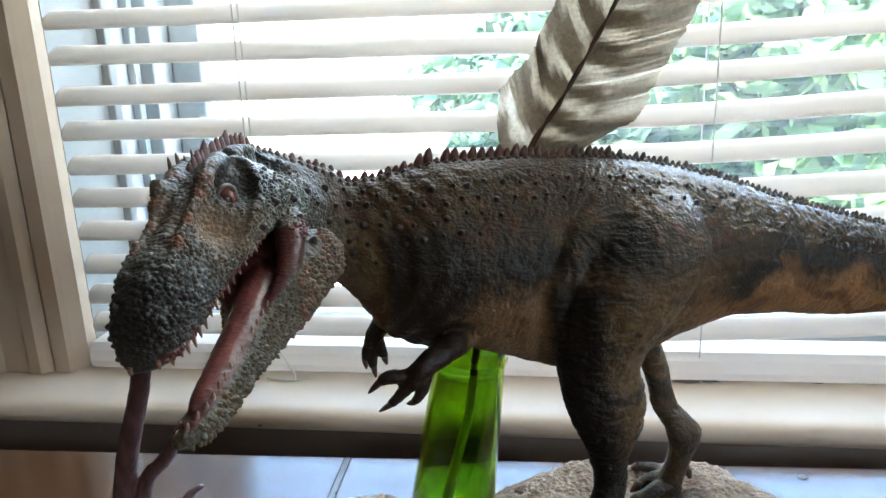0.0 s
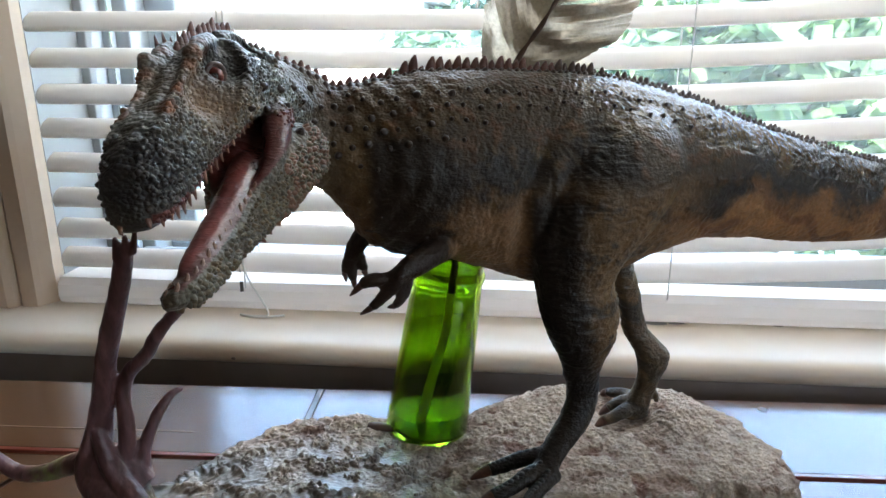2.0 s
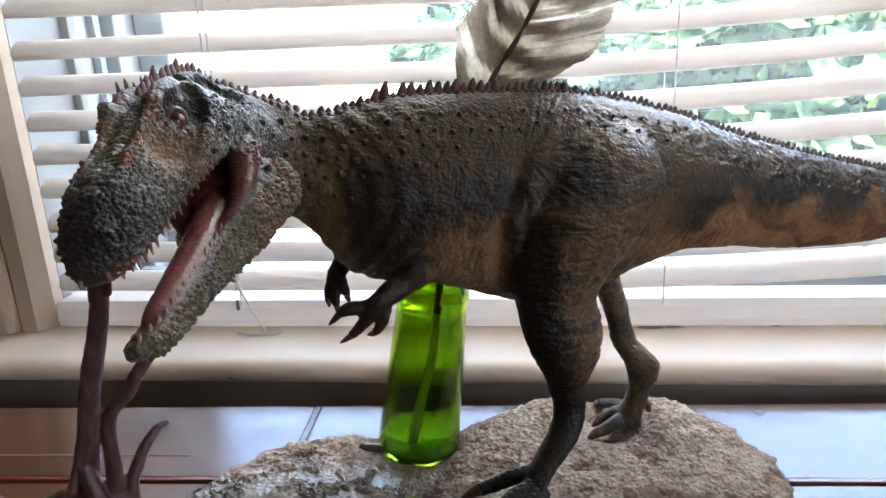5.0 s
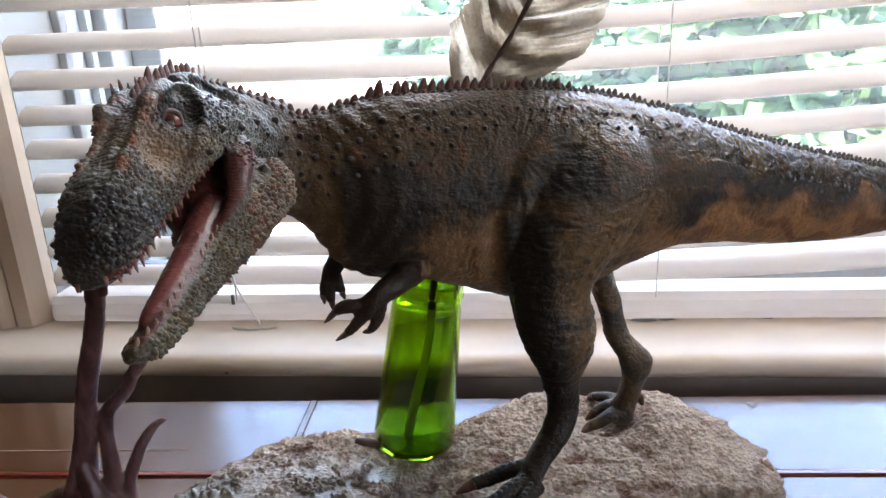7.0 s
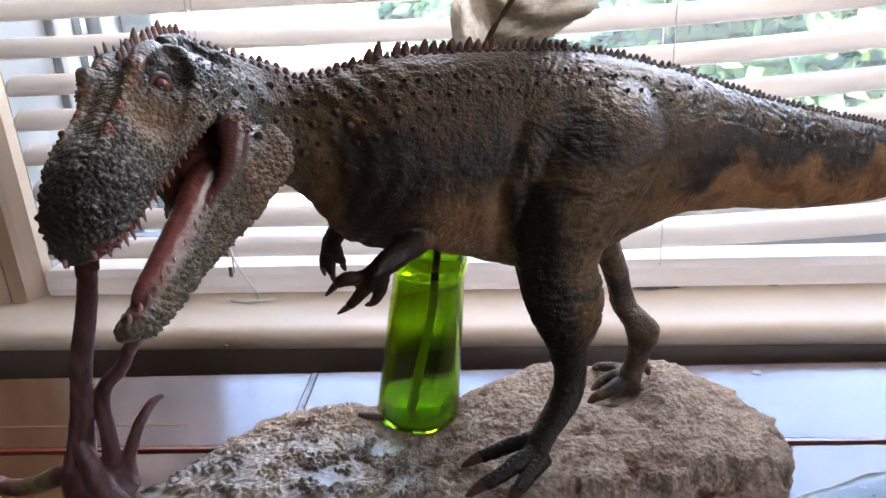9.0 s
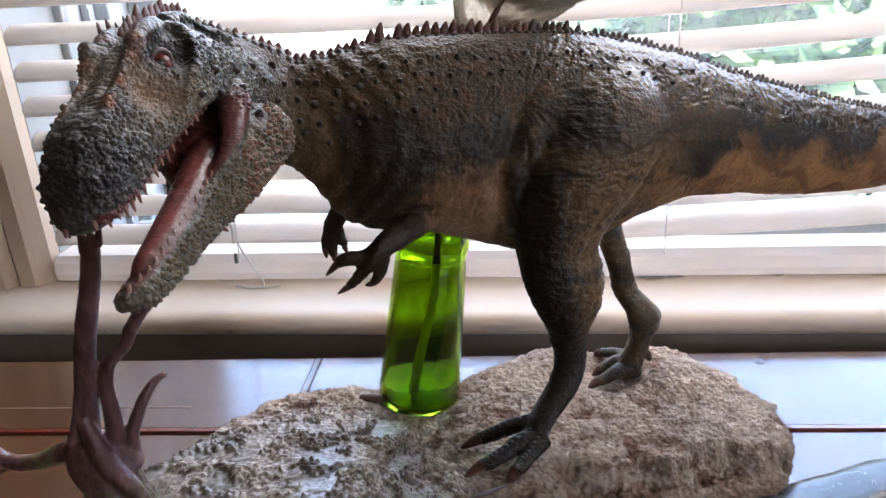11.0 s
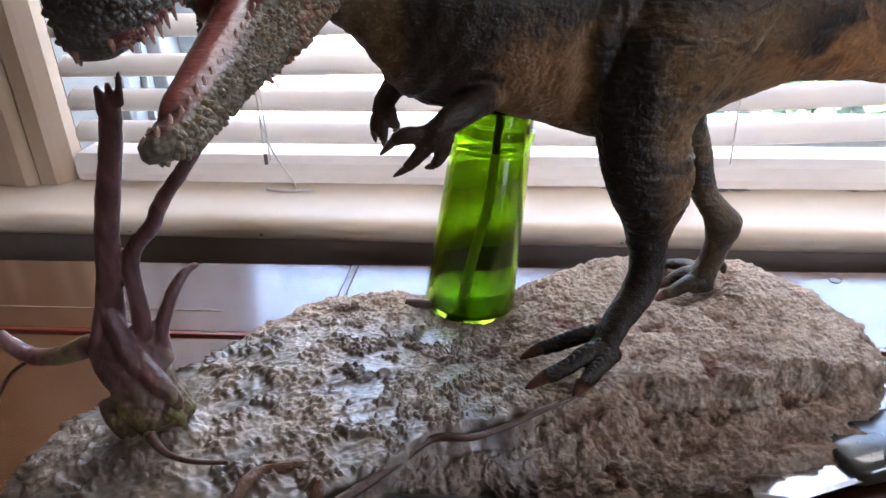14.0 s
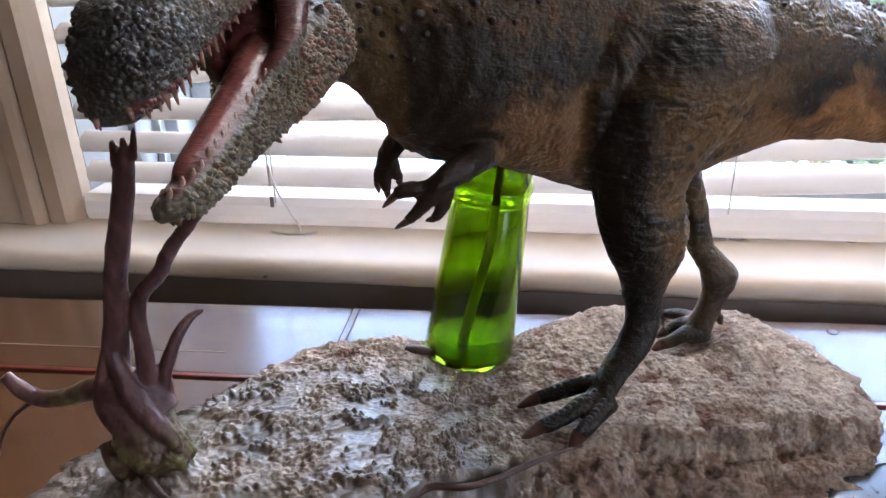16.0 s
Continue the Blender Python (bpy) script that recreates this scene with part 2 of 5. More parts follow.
M_CORD = simple("white_cord", (0.66, 0.64, 0.60), (0.78, 0.76, 0.72), 0.8, 300)
M_TASSEL = simple("grey_tassel", (0.09, 0.085, 0.08), (0.16, 0.15, 0.14), 0.5, 200)
M_KNIFE = simple("green_black_grip", (0.012, 0.018, 0.017), (0.035, 0.045, 0.042), 0.3, 200, bump_s=0.12, coat=0.7)
M_STEEL = simple("brushed_steel", (0.55, 0.55, 0.55), (0.68, 0.68, 0.67), 0.22, 120, metal=1.0, stretch=(1, 12, 1), bump_s=0.05)
M_BLACK = simple("black_plastic", (0.010, 0.011, 0.012), (0.028, 0.03, 0.032), 0.32, 200, coat=0.6)
M_PAPER = simple("tan_paper", (0.52, 0.43, 0.32), (0.64, 0.55, 0.43), 0.75, 120)
M_LEAF = leaf_material("leaves", (0.038, 0.080, 0.030), (0.105, 0.170, 0.062))
M_LEAF2 = leaf_material("blue_green_leaves", (0.032, 0.075, 0.042), (0.080, 0.140, 0.072))
M_TRUNK = simple("tree_bark", (0.08, 0.06, 0.045), (0.18, 0.14, 0.10), 0.9, 20)
M_GROUND = simple("pale_gravel", (0.55, 0.54, 0.50), (0.72, 0.70, 0.66), 0.9, 6)
M_SIDING = simple("white_siding", (0.74, 0.75, 0.76), (0.82, 0.82, 0.82), 0.6, 4)
M_ROOF = simple("grey_shingle", (0.16, 0.16, 0.17), (0.26, 0.26, 0.27), 0.9, 4)
M_DARKPANE = simple("dark_window", (0.03, 0.035, 0.04), (0.06, 0.07, 0.08), 0.1, 3)


# ---- building helpers ----
def part(name, bm, mat, parent=None, label="", smooth=True):
    me = bpy.data.meshes.new(name)
    bmesh.ops.recalc_face_normals(bm, faces=bm.faces)
    bm.to_mesh(me)
    bm.free()
    for m in (mat if isinstance(mat, (list, tuple)) else [mat]):
        me.materials.append(m)
    if smooth:
        me.shade_smooth()
    ob = new(name, me)
    ob.parent = parent
    if label:
        ob["label"] = label
    return ob


def group_root(name, x=0, y=0, z=0):
    e = new(name)
    e.empty_display_size = 0.02
    e.location = (x, y, z)
    return e


def hang(child, parent):
    """Parent without moving."""
    child.parent = parent
    child.matrix_parent_inverse = Matrix.Translation(parent.location).inverted()
    return child


def box(bm, x0, x1, y0, y1, z0, z1, bev=0.0, seg=2):
    m = Matrix.Translation(((x0 + x1) / 2, (y0 + y1) / 2, (z0 + z1) / 2)) @ Matrix.Diagonal((x1 - x0, y1 - y0, z1 - z0, 1))
    r = bmesh.ops.create_cube(bm, size=1, matrix=m)
    if bev:
        es = list({e for v in r["verts"] for e in v.link_edges})
        bmesh.ops.bevel(bm, geom=es, offset=bev, segments=seg, affect="EDGES", profile=0.5)
    return bm


def boxes(*rows, bev=0.0):
    bm = bmesh.new()
    for r in rows:
        box(bm, *r, bev=bev)
    return bm


def loft(bm, rings, cap=True):
    vs = [[bm.verts.new(p) for p in r] for r in rings]
    k = len(vs[0])
    fs = []
    for a, b in zip(vs, vs[1:]):
        for i in range(k):
            fs.append(bm.faces.new((a[i], a[(i + 1) % k], b[(i + 1) % k], b[i])))
    if cap:
        for r in (vs[0], vs[-1]):
            c = bm.verts.new(sum((v.co for v in r), Vector()) / k)
            for i in range(k):
                fs.append(bm.faces.new((r[i], r[(i + 1) % k], c)))
    return fs


def oval(c, a, b, n=20, power=2.0, top=1.0):
    """A ring round c with the half-axes a and b (vectors); power over 2 is boxier, top under 1 narrows the +b side."""
    out = []
    for i in range(n):
        t = 2 * math.pi * i / n
        ct, st = math.cos(t), math.sin(t)
        u = math.copysign(abs(ct) ** (2 / power), ct)
        w = math.copysign(abs(st) ** (2 / power), st)
        u *= 1 + (top - 1) * max(w, 0)
        out.append(Vector(c) + Vector(a) * u + Vector(b) * w)
    return out


def spline(pts, n):
    """n points along a smooth curve through pts (rows of equal length)."""
    P = np.array(pts, float)
    k = len(P)
    out = []
    for s in np.linspace(0, k - 1, n):
        i = min(int(s), k - 2)
        t = s - i
        p0, p1, p2, p3 = P[max(i - 1, 0)], P[i], P[i + 1], P[min(i + 2, k - 1)]
        out.append(0.5 * ((2 * p1) + (p2 - p0) * t + (2 * p0 - 5 * p1 + 4 * p2 - p3) * t * t + (3 * p1 - p0 - 3 * p2 + p3) * t ** 3))
    return np.array(out)


def tube(bm, pts, n=None, sides=12, rough=0.0):
    """A tapered round limb through rows of x, y, z, radius."""
    S = spline(pts, n or len(pts) * 4)
    rings, prev = [], None
    for i, s in enumerate(S):
        d = Vector(S[min(i + 1, len(S) - 1)][:3]) - Vector(S[max(i - 1, 0)][:3])
        d.normalize()
        a = prev if prev is not None else (Vector((0, 1, 0)) if abs(d.y) < 0.8 else Vector((1, 0, 0)))
        a = (a - d * a.dot(d)).normalized()
        prev = a
        b = d.cross(a)
        ring = []
        for j in range(sides):
            t = 2 * math.pi * j / sides
            r = max(s[3], 0.0002)
            if rough:
                r *= 1 + rough * noise.noise(Vector((s[0] * 60 + math.cos(t) * 1.5, s[1] * 60 + math.sin(t) * 1.5, s[2] * 40)))
            ring.append(Vector(s[:3]) + (a * math.cos(t) + b * math.sin(t)) * r)
        rings.append(ring)
    return loft(bm, rings)


def cone(bm, base, tip, r, sides=7, flat=1.0, bend=None, along=None):
    """A blunt horn from base to tip. flat squeezes it across the direction along; bend leans the tip."""
    base, tip = Vector(base), Vector(tip)
    d = (tip - base)
    ln = d.length
    d.normalize()
    a = Vector(along) if along is not None else (Vector((1, 0, 0)) if abs(d.x) < 0.8 else Vector((0, 1, 0)))
    a = (a - d * a.dot(d)).normalized()
    b = d.cross(a)
    off = Vector(bend) if bend is not None else Vector()
    rings = []
    for f, k in ((0, 1.0), (0.35, 0.86), (0.7, 0.55), (0.93, 0.22)):
        c = base + d * ln * f + off * f * f
        rings.append([c + (a * math.cos(t) + b * math.sin(t) * flat) * r * k for t in (2 * math.pi * j / sides for j in range(sides))])
    return loft(bm, rings)


def fuse(bm, voxel, soften):
    """Melt the overlapping closed shapes of bm into one skin; returns its mesh."""
    raw = bpy.data.meshes.new("raw")
    bm.to_mesh(raw)
    bm.free()
    tmp = new("raw", raw)
    rm = tmp.modifiers.new("fuse", "REMESH")
    rm.mode, rm.voxel_size = "VOXEL", voxel
    sm = tmp.modifiers.new("soften", "SMOOTH")
    sm.factor, sm.iterations = 0.5, soften
    skin = bpy.data.meshes.new_from_object(tmp.evaluated_get(bpy.context.evaluated_depsgraph_get()))
    bpy.data.objects.remove(tmp)
    bpy.data.meshes.remove(raw)
    return skin


# the display stands slightly turned on the table
STAND = Matrix(((1.01841, 0.04463, -0.02046, -0.03927), (-0.03321, 1.01685, 0.00237, -0.02945), (0.01867, -0.00226, 1.01773, -0.00055), (0, 0, 0, 1)))


def on_stand(ob):
    ob.data.transform(STAND)
    return ob


# ---- room ----
X0, X1, Y0, YW, Z0, Z1 = -1.7, 2.3, -2.6, 0.93, -0.74, 1.72
SILL = 0.029
WL, WR, WT = -0.478, 1.06, 1.16      # window opening
tagged(part("floor", boxes((X0, X1, Y0, YW + 0.3, Z0 - 0.1, Z0)), M_FLOOR), "brown wooden floor of the room", "floor", kind="structure")
tagged(part("ceiling", boxes((X0, X1, Y0, YW + 0.3, Z1, Z1 + 0.1)), M_CEIL), "off-white painted ceiling", "ceiling", kind="structure")
bm = boxes((X0 - 0.1, WL - 0.06, YW, YW + 0.34, Z0, Z1), (WR + 0.06, X1 + 0.1, YW, YW + 0.34, Z0, Z1),
           (WL - 0.06, WR + 0.06, YW, YW + 0.34, WT + 0.05, Z1), (WL - 0.06, WR + 0.06, YW, YW + 0.34, Z0, -0.02))
tagged(part("wall_north", bm, M_WALL, smooth=False), "warm painted wall with the window opening", "wall", kind="structure")
tagged(part("wall_south", boxes((X0 - 0.1, X1 + 0.1, Y0 - 0.1, Y0, Z0, Z1)), M_WALL, smooth=False), "plain warm painted wall", "wall", kind="structure")
tagged(part("wall_west", boxes((X0 - 0.1, X0, Y0, YW, Z0, Z1)), M_WALL, smooth=False), "plain warm painted wall", "wall", kind="structure")
# unseen opening added to the east wall, to let fill light into the room
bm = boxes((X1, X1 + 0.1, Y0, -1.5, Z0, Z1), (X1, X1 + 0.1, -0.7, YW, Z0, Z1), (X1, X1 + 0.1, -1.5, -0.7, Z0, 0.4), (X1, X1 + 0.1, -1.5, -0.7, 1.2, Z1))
tagged(part("wall_east", bm, M_WALL, smooth=False), "plain warm painted wall with an added unseen opening for fill light", "wall", kind="structure")

# lamp added in that opening as fill for the room side
side = bpy.data.lights.new("room_fill_light", 'AREA')
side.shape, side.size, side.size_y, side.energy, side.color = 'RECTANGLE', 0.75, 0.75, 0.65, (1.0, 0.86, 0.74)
side_ob = new("room_fill_light", side)
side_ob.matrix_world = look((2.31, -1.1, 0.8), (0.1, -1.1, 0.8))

# lamp added out of view in the main window's upper opening, boosting its sky light
high = bpy.data.lights.new("window_sky_light", 'AREA')
high.shape, high.size, high.size_y, high.energy, high.color = 'RECTANGLE', 1.4, 0.5, 0.75, (0.98, 0.97, 0.95)
high_ob = new("window_sky_light", high)
high_ob.matrix_world = look((0.30, 1.03, 0.86), (0.20, 0.45, 0.10))

# window reveal, side tracks, sash and panes
win = group_root("window_1", 0.3, 1.05, SILL)
tagged(win, "white window with side tracks and clear panes", "window", kind="structure")
def wpart(name, bm, mat, label="", smooth=False):
    return hang(part(name, bm, mat, None, label, smooth), win)
wpart("jamb", boxes((WL - 0.06, WL, YW + 0.02, 1.27, -0.02, WT + 0.05)), M_VINYL, "white side jamb, coloured grey for shade")
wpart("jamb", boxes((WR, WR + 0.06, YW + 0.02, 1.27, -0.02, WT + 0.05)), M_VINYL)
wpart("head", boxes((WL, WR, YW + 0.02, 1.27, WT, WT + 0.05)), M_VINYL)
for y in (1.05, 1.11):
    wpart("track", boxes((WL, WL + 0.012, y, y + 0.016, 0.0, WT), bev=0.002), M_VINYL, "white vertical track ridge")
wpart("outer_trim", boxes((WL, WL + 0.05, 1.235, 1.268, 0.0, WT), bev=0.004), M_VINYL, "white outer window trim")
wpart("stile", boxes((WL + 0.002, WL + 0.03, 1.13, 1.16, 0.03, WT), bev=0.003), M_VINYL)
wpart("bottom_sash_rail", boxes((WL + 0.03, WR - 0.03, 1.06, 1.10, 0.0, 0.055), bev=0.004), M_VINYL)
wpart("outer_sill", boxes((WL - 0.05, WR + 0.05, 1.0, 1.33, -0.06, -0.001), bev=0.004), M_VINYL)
pane = wpart("pane", boxes((WL + 0.03, WR - 0.03, 1.078, 1.081, 0.055, WT)), M_PANE)
pane.visible_shadow = False

def screen_mesh():
    """Fine insect screen: mostly open, its threads catch the daylight."""
    m, n, l, b = material("insect_screen", 0.7)
    b.inputs["Base Color"].default_value = (0.55, 0.58, 0.57, 1)
    tr, thin, sh = n.new("ShaderNodeBsdfTransparent"), n.new("ShaderNodeBsdfTranslucent"), n.new("ShaderNodeMixShader")
    thin.inputs["Color"].default_value = (0.75, 0.82, 0.80, 1)
    sh.inputs[0].default_value = 0.028
    l.new(tr.outputs[0], sh.inputs[1])
    l.new(thin.outputs[0], sh.inputs[2])
    l.new(sh.outputs[0], n["Material Output"].inputs[0])
    return m
screen = wpart("insect_screen", boxes((WL + 0.05, WR - 0.05, 1.2, 1.2006, 0.0, WT)), screen_mesh(), "fine insect screen outside the panes")
screen.visible_shadow = False

# sill with a rounded nose, apron, casing
prof = [(1.0, SILL), (0.846, SILL)]
for k in range(9):
    a = math.pi / 2 + math.pi * k / 8
    prof.append((0.841 + 0.0135 * math.cos(a), SILL - 0.0135 + 0.0135 * math.sin(a)))
prof += [(0.846, 0.001), (1.0, 0.001)]
bm = bmesh.new()
xs = [-1.1 + 2.4 * i / 90 for i in range(91)]
loft(bm, [[Vector((x, y + 0.0008 * noise.noise(Vector((x * 9, y * 20, 0))), z + 0.0007 * noise.noise(Vector((x * 12, 3, y * 30))))) for y, z in prof] for x in xs])
sill = tagged(part("window_sill", bm, M_SILL), "worn cream-painted wooden window sill with rounded nose", "window sill", kind="structure")
sill.data.shade_smooth()
for x, y, r in ((-0.212, 0.8275, 0.0022), (0.155, 0.829, 0.0016), (-0.36, 0.829, 0.0013)):
    bm = bmesh.new()
    bmesh.ops.create_uvsphere(bm, u_segments=10, v_segments=6, radius=r, matrix=Matrix.Translation((x, y, 0.0115)) @ Matrix.Diagonal((1.2, 0.4, 0.8, 1)))
    part("chip", bm, M_APRON, sill, "dark chip in the paint")
# flaked paint on the sill
rng = random.Random(5)
for x, y, s in ((0.155, 0.925, 0.012), (0.18, 0.922, 0.009), (0.26, 0.925, 0.016), (0.285, 0.927, 0.012), (0.40, 0.928, 0.006)):
    bm = bmesh.new()
    pts = [bm.verts.new((x + s * math.cos(t) * rng.uniform(0.7, 1.5), y + s * 0.35 * math.sin(t) * rng.uniform(0.6, 1.3), SILL + 0.0009)) for t in (2 * math.pi * i / 11 for i in range(11))]
    bm.faces.new(pts)
    part("paint_flake", bm, M_APRON if s < 0.01 else M_STRIP, sill, "bare patch where paint has flaked")
# apron fills the gap under the sill, its dark colour standing in for shade
tagged(part("wall_apron", boxes((-1.1, 1.3, 0.868, 0.93, -0.40, 0.0005), bev=0.003), M_APRON), "apron board under the sill, coloured dark for shade", "apron", kind="structure")

# moulded casing at the side of the window: a run of vertical steps
cprof = [(-0.640, 0.93), (-0.640, 0.905), (-0.634, 0.899), (-0.622, 0.899), (-0.616, 0.905), (-0.606, 0.906), (-0.600, 0.9005), (-0.585, 0.9005), (-0.579, 0.908),
         (-0.548, 0.910), (-0.543, 0.904), (-0.528, 0.9035), (-0.521, 0.908), (-0.517, 0.913), (-0.517, 0.93)]
bm = bmesh.new()
loft(bm, [[Vector((x, y, z)) for x, y in cprof] for z in (SILL + 0.0005, 0.4, 0.8, 1.24)])
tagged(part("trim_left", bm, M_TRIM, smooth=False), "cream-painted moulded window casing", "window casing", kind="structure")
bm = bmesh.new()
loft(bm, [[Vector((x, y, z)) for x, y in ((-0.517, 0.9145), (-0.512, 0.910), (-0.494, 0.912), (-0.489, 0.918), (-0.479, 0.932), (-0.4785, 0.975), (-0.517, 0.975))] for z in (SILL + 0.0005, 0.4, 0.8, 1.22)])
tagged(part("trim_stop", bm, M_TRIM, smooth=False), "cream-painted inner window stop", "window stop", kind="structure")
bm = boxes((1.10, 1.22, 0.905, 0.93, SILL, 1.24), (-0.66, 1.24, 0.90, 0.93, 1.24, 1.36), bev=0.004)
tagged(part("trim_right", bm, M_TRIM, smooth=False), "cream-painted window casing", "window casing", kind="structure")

# ---- venetian blind ----
blind = tagged(group_root("venetian_blind", 0.3, 0.948, SILL), "white wide-slat venetian blind, slats half open, resting on the sill", "blind")
SX0, SX1, SY = -0.464, 1.045, 0.9345
def slat_mesh():
    bm = bmesh.new()
    a = radians(50)
    sec = []
    top = [(-0.0135, -0.0004), (-0.0128, 0.0012), (-0.009, 0.0028), (-0.0045, 0.0038), (0, 0.0041), (0.0045, 0.0038), (0.009, 0.0028), (0.0128, 0.0012), (0.0135, -0.0004)]
    for u, w in top + [(u * 0.96, w - 0.0022) for u, w in reversed(top)]:
        sec.append((u * math.cos(a) - w * math.sin(a), u * math.sin(a) + w * math.cos(a)))
    rings = []
    for i in range(25):
        x = SX0 + (SX1 - SX0) * i / 24
        lift = 0.012 * max(0, (x - 0.15) / 0.3) ** 1.6 if x < 0.6 else 0.012 * 1.5 ** 1.6
        rings.append([Vector((x, y, z + lift)) for y, z in sec])
    for q, f in ((0, 0.55), (-1, 0.55)):
        c = sum(rings[q], Vector()) / len(rings[q])
        rings[q] = [c + (p - c) * f for p in rings[q]]
    rings.insert(1, [Vector((SX0 + 0.004, y, z)) for y, z in sec])
    loft(bm, rings)
    return bm
first = hang(part("slat", slat_mesh(), M_SLAT), blind)
edge_drop = 0.0105
for i in range(1, 25):
    s = new("slat", first.data)
    hang(s, blind)
zs = [0.078, 0.1145] + [0.155 + 0.0405 * i for i in range(23)]
for s, z in zip([o for o in blind.children if o.name.startswith("slat")], zs):
    # straighter towards the bottom rail
    s.matrix_basis = Matrix.Translation((0, SY + 0.0015 * rng.uniform(-1, 1), z + edge_drop)) @ pose(0, 0, 0, rng.uniform(-1.2, 1.2), 0.18 * rng.uniform(-1, 1) + (0.5 if z > 0.36 else 0.12), 0)
bm = bmesh.new()
loft(bm, [[Vector((x, 0.9485 + y, 0.030 + z)) for y, z in ((-0.026, 0.004), (-0.0285, 0.012), (-0.027, 0.026), (-0.02, 0.034), (0.02, 0.034), (0.026, 0.026), (0.026, 0.004), (0.02, 0.0), (-0.02, 0.0))] for x in (-0.47, -0.2, 0.2, 0.6, 1.045)])
hang(part("bottom_rail", bm, M_SLAT, smooth=False), blind)
hang(part("head_rail", boxes((-0.475, 1.055, 0.925, 0.985, 1.10, 1.155), bev=0.003), M_SLAT, smooth=False), blind)
def cord(pts, r, name="cord", mat=M_CORD, parent=blind):
    bm = bmesh.new()
    tube(bm, [(*p, r) for p in pts], sides=6)
    return hang(part(name, bm, mat), parent)
for x in (-0.229, 0.27, 0.76):
    for dy in (-0.027, 0.027):
        cord([(x, 0.9485 + dy, 0.06), (x + 0.001, 0.9485 + dy, 0.5), (x, 0.9485 + dy, 1.1)], 0.0008, "ladder_cord")
cord([(-0.2345, 0.921, 1.1), (-0.234, 0.920, 0.6), (-0.2335, 0.919, 0.3), (-0.2325, 0.919, 0.08)], 0.0009, "lift_cord")
cord([(-0.2325, 0.919, 0.068), (-0.2325, 0.9185, 0.056)], 0.0022, "cord_end", M_TASSEL)
cord([(-0.2325, 0.918, 0.11), (-0.222, 0.912, 0.078), (-0.205, 0.905, 0.052), (-0.196, 0.903, 0.034), (-0.212, 0.905, 0.0305), (-0.232, 0.906, 0.0305)], 0.0011, "loose_cord")
cord([(-0.232, 0.906, 0.0312), (-0.21, 0.900, 0.0312), (-0.19, 0.903, 0.0312), (-0.178, 0.9075, 0.0312)], 0.0014, "loose_cord")

# ---- outside ----
GZ = -3.4
tagged(part("ground", boxes((-60, 60, 1.4, 90, GZ - 0.5, GZ)), M_GROUND, smooth=False), "pale sunlit gravel and paving outside", "ground", kind="structure")
house = tagged(group_root("neighbour_house", -7, 13, GZ), "white-sided neighbouring house in full sun", "house")
hang(part("wall", boxes((-13, -1.2, 11, 18, GZ, 0.9)), M_SIDING, smooth=False), house)
bm = bmesh.new()
loft(bm, [[Vector(p) for p in ((x, 10.5, 0.85), (x, 18.5, 0.85), (x, 14.5, 3.3))] for x in (-13.4, -0.9)])
hang(part("roof", bm, M_ROOF, smooth=False), house)
for x in (-10, -7, -4.2):
    w = hang(part("window", boxes((x, x + 1.0, 10.95, 11.0, -2.4, -1.1), bev=0.01), M_DARKPANE, smooth=False), house)


def tree(x, y, z, height, spread, seed, mat, leaves=1500, size=0.11):
    r = random.Random(seed)
    root = group_root("tree", x, y, z)
    bm = bmesh.new()
    tube(bm, [(x, y, z, 0.13), (x + 0.1, y, z + height * 0.3, 0.10), (x - 0.05, y + 0.1, z + height * 0.62, 0.06), (x, y, z + height * 0.92, 0.02)], sides=9)
    tips = []
    for k in range(9):
        a, h = r.uniform(0, 6.28), r.uniform(0.3, 0.8) * height
        d = spread * r.uniform(0.5, 1.0)
        end = (x + d * math.cos(a), y + d * math.sin(a), z + h + height * r.uniform(0.05, 0.25))
        tube(bm, [(x, y, z + h, 0.05), ((x + end[0]) / 2, (y + end[1]) / 2, z + h + 0.1, 0.03), (*end, 0.008)], sides=6)
        tips.append(end)
        tips.append(((x + end[0]) / 2, (y + end[1]) / 2, (z + h + end[2]) / 2))
    tips.append((x, y, z + height))
    hang(part("trunk", bm, M_TRUNK), root)
    vs, fs = [], []
    for k in range(leaves):
        c = Vector(r.choice(tips)) + Vector((r.gauss(0, 0.33), r.gauss(0, 0.33), r.gauss(0, 0.26))) * spread * 0.55
        u = Vector((r.gauss(0, 1), r.gauss(0, 1), r.gauss(0, 0.6))).normalized()
        w = u.orthogonal().normalized()
        s = size * r.uniform(0.6, 1.5)
        i = len(vs)
        vs += [c - u * s, c + w * s * 0.5, c + u * s, c - w * s * 0.5]
        fs.append((i, i + 1, i + 2, i + 3))
    me = bpy.data.meshes.new("crown")
    me.from_pydata(vs, [], fs)
    me.materials.append(mat)
    hang(new("crown", me), root)
    return tagged(root, "leafy green tree in sunlight outside the window", "tree", "trees outside")


for i, (x, y, h, s) in enumerate(((0.6, 7.5, 4.3, 1.3), (2.6, 7.0, 4.9, 1.5), (4.4, 8.0, 5.4, 1.6), (6.6, 9.0, 5.6, 1.7), (1.6, 10.5, 5.0, 1.6), (3.6, 12.0, 5.6, 1.8), (-0.3, 9.0, 4.7, 1.2), (8.8, 11.0, 5.6, 2.0), (6.2, 14.0, 5.8, 2.2), (-0.5, 13.0, 5.0, 1.6), (2.4, 16.0, 5.6, 2.2), (5.2, 6.2, 4.0, 1.1))):
    tree(x, y, GZ, h, s, 40 + i, M_LEAF if i % 3 else M_LEAF2, 4200, 0.12)
shrub_v, shrub_f = [], []
r = random.Random(9)
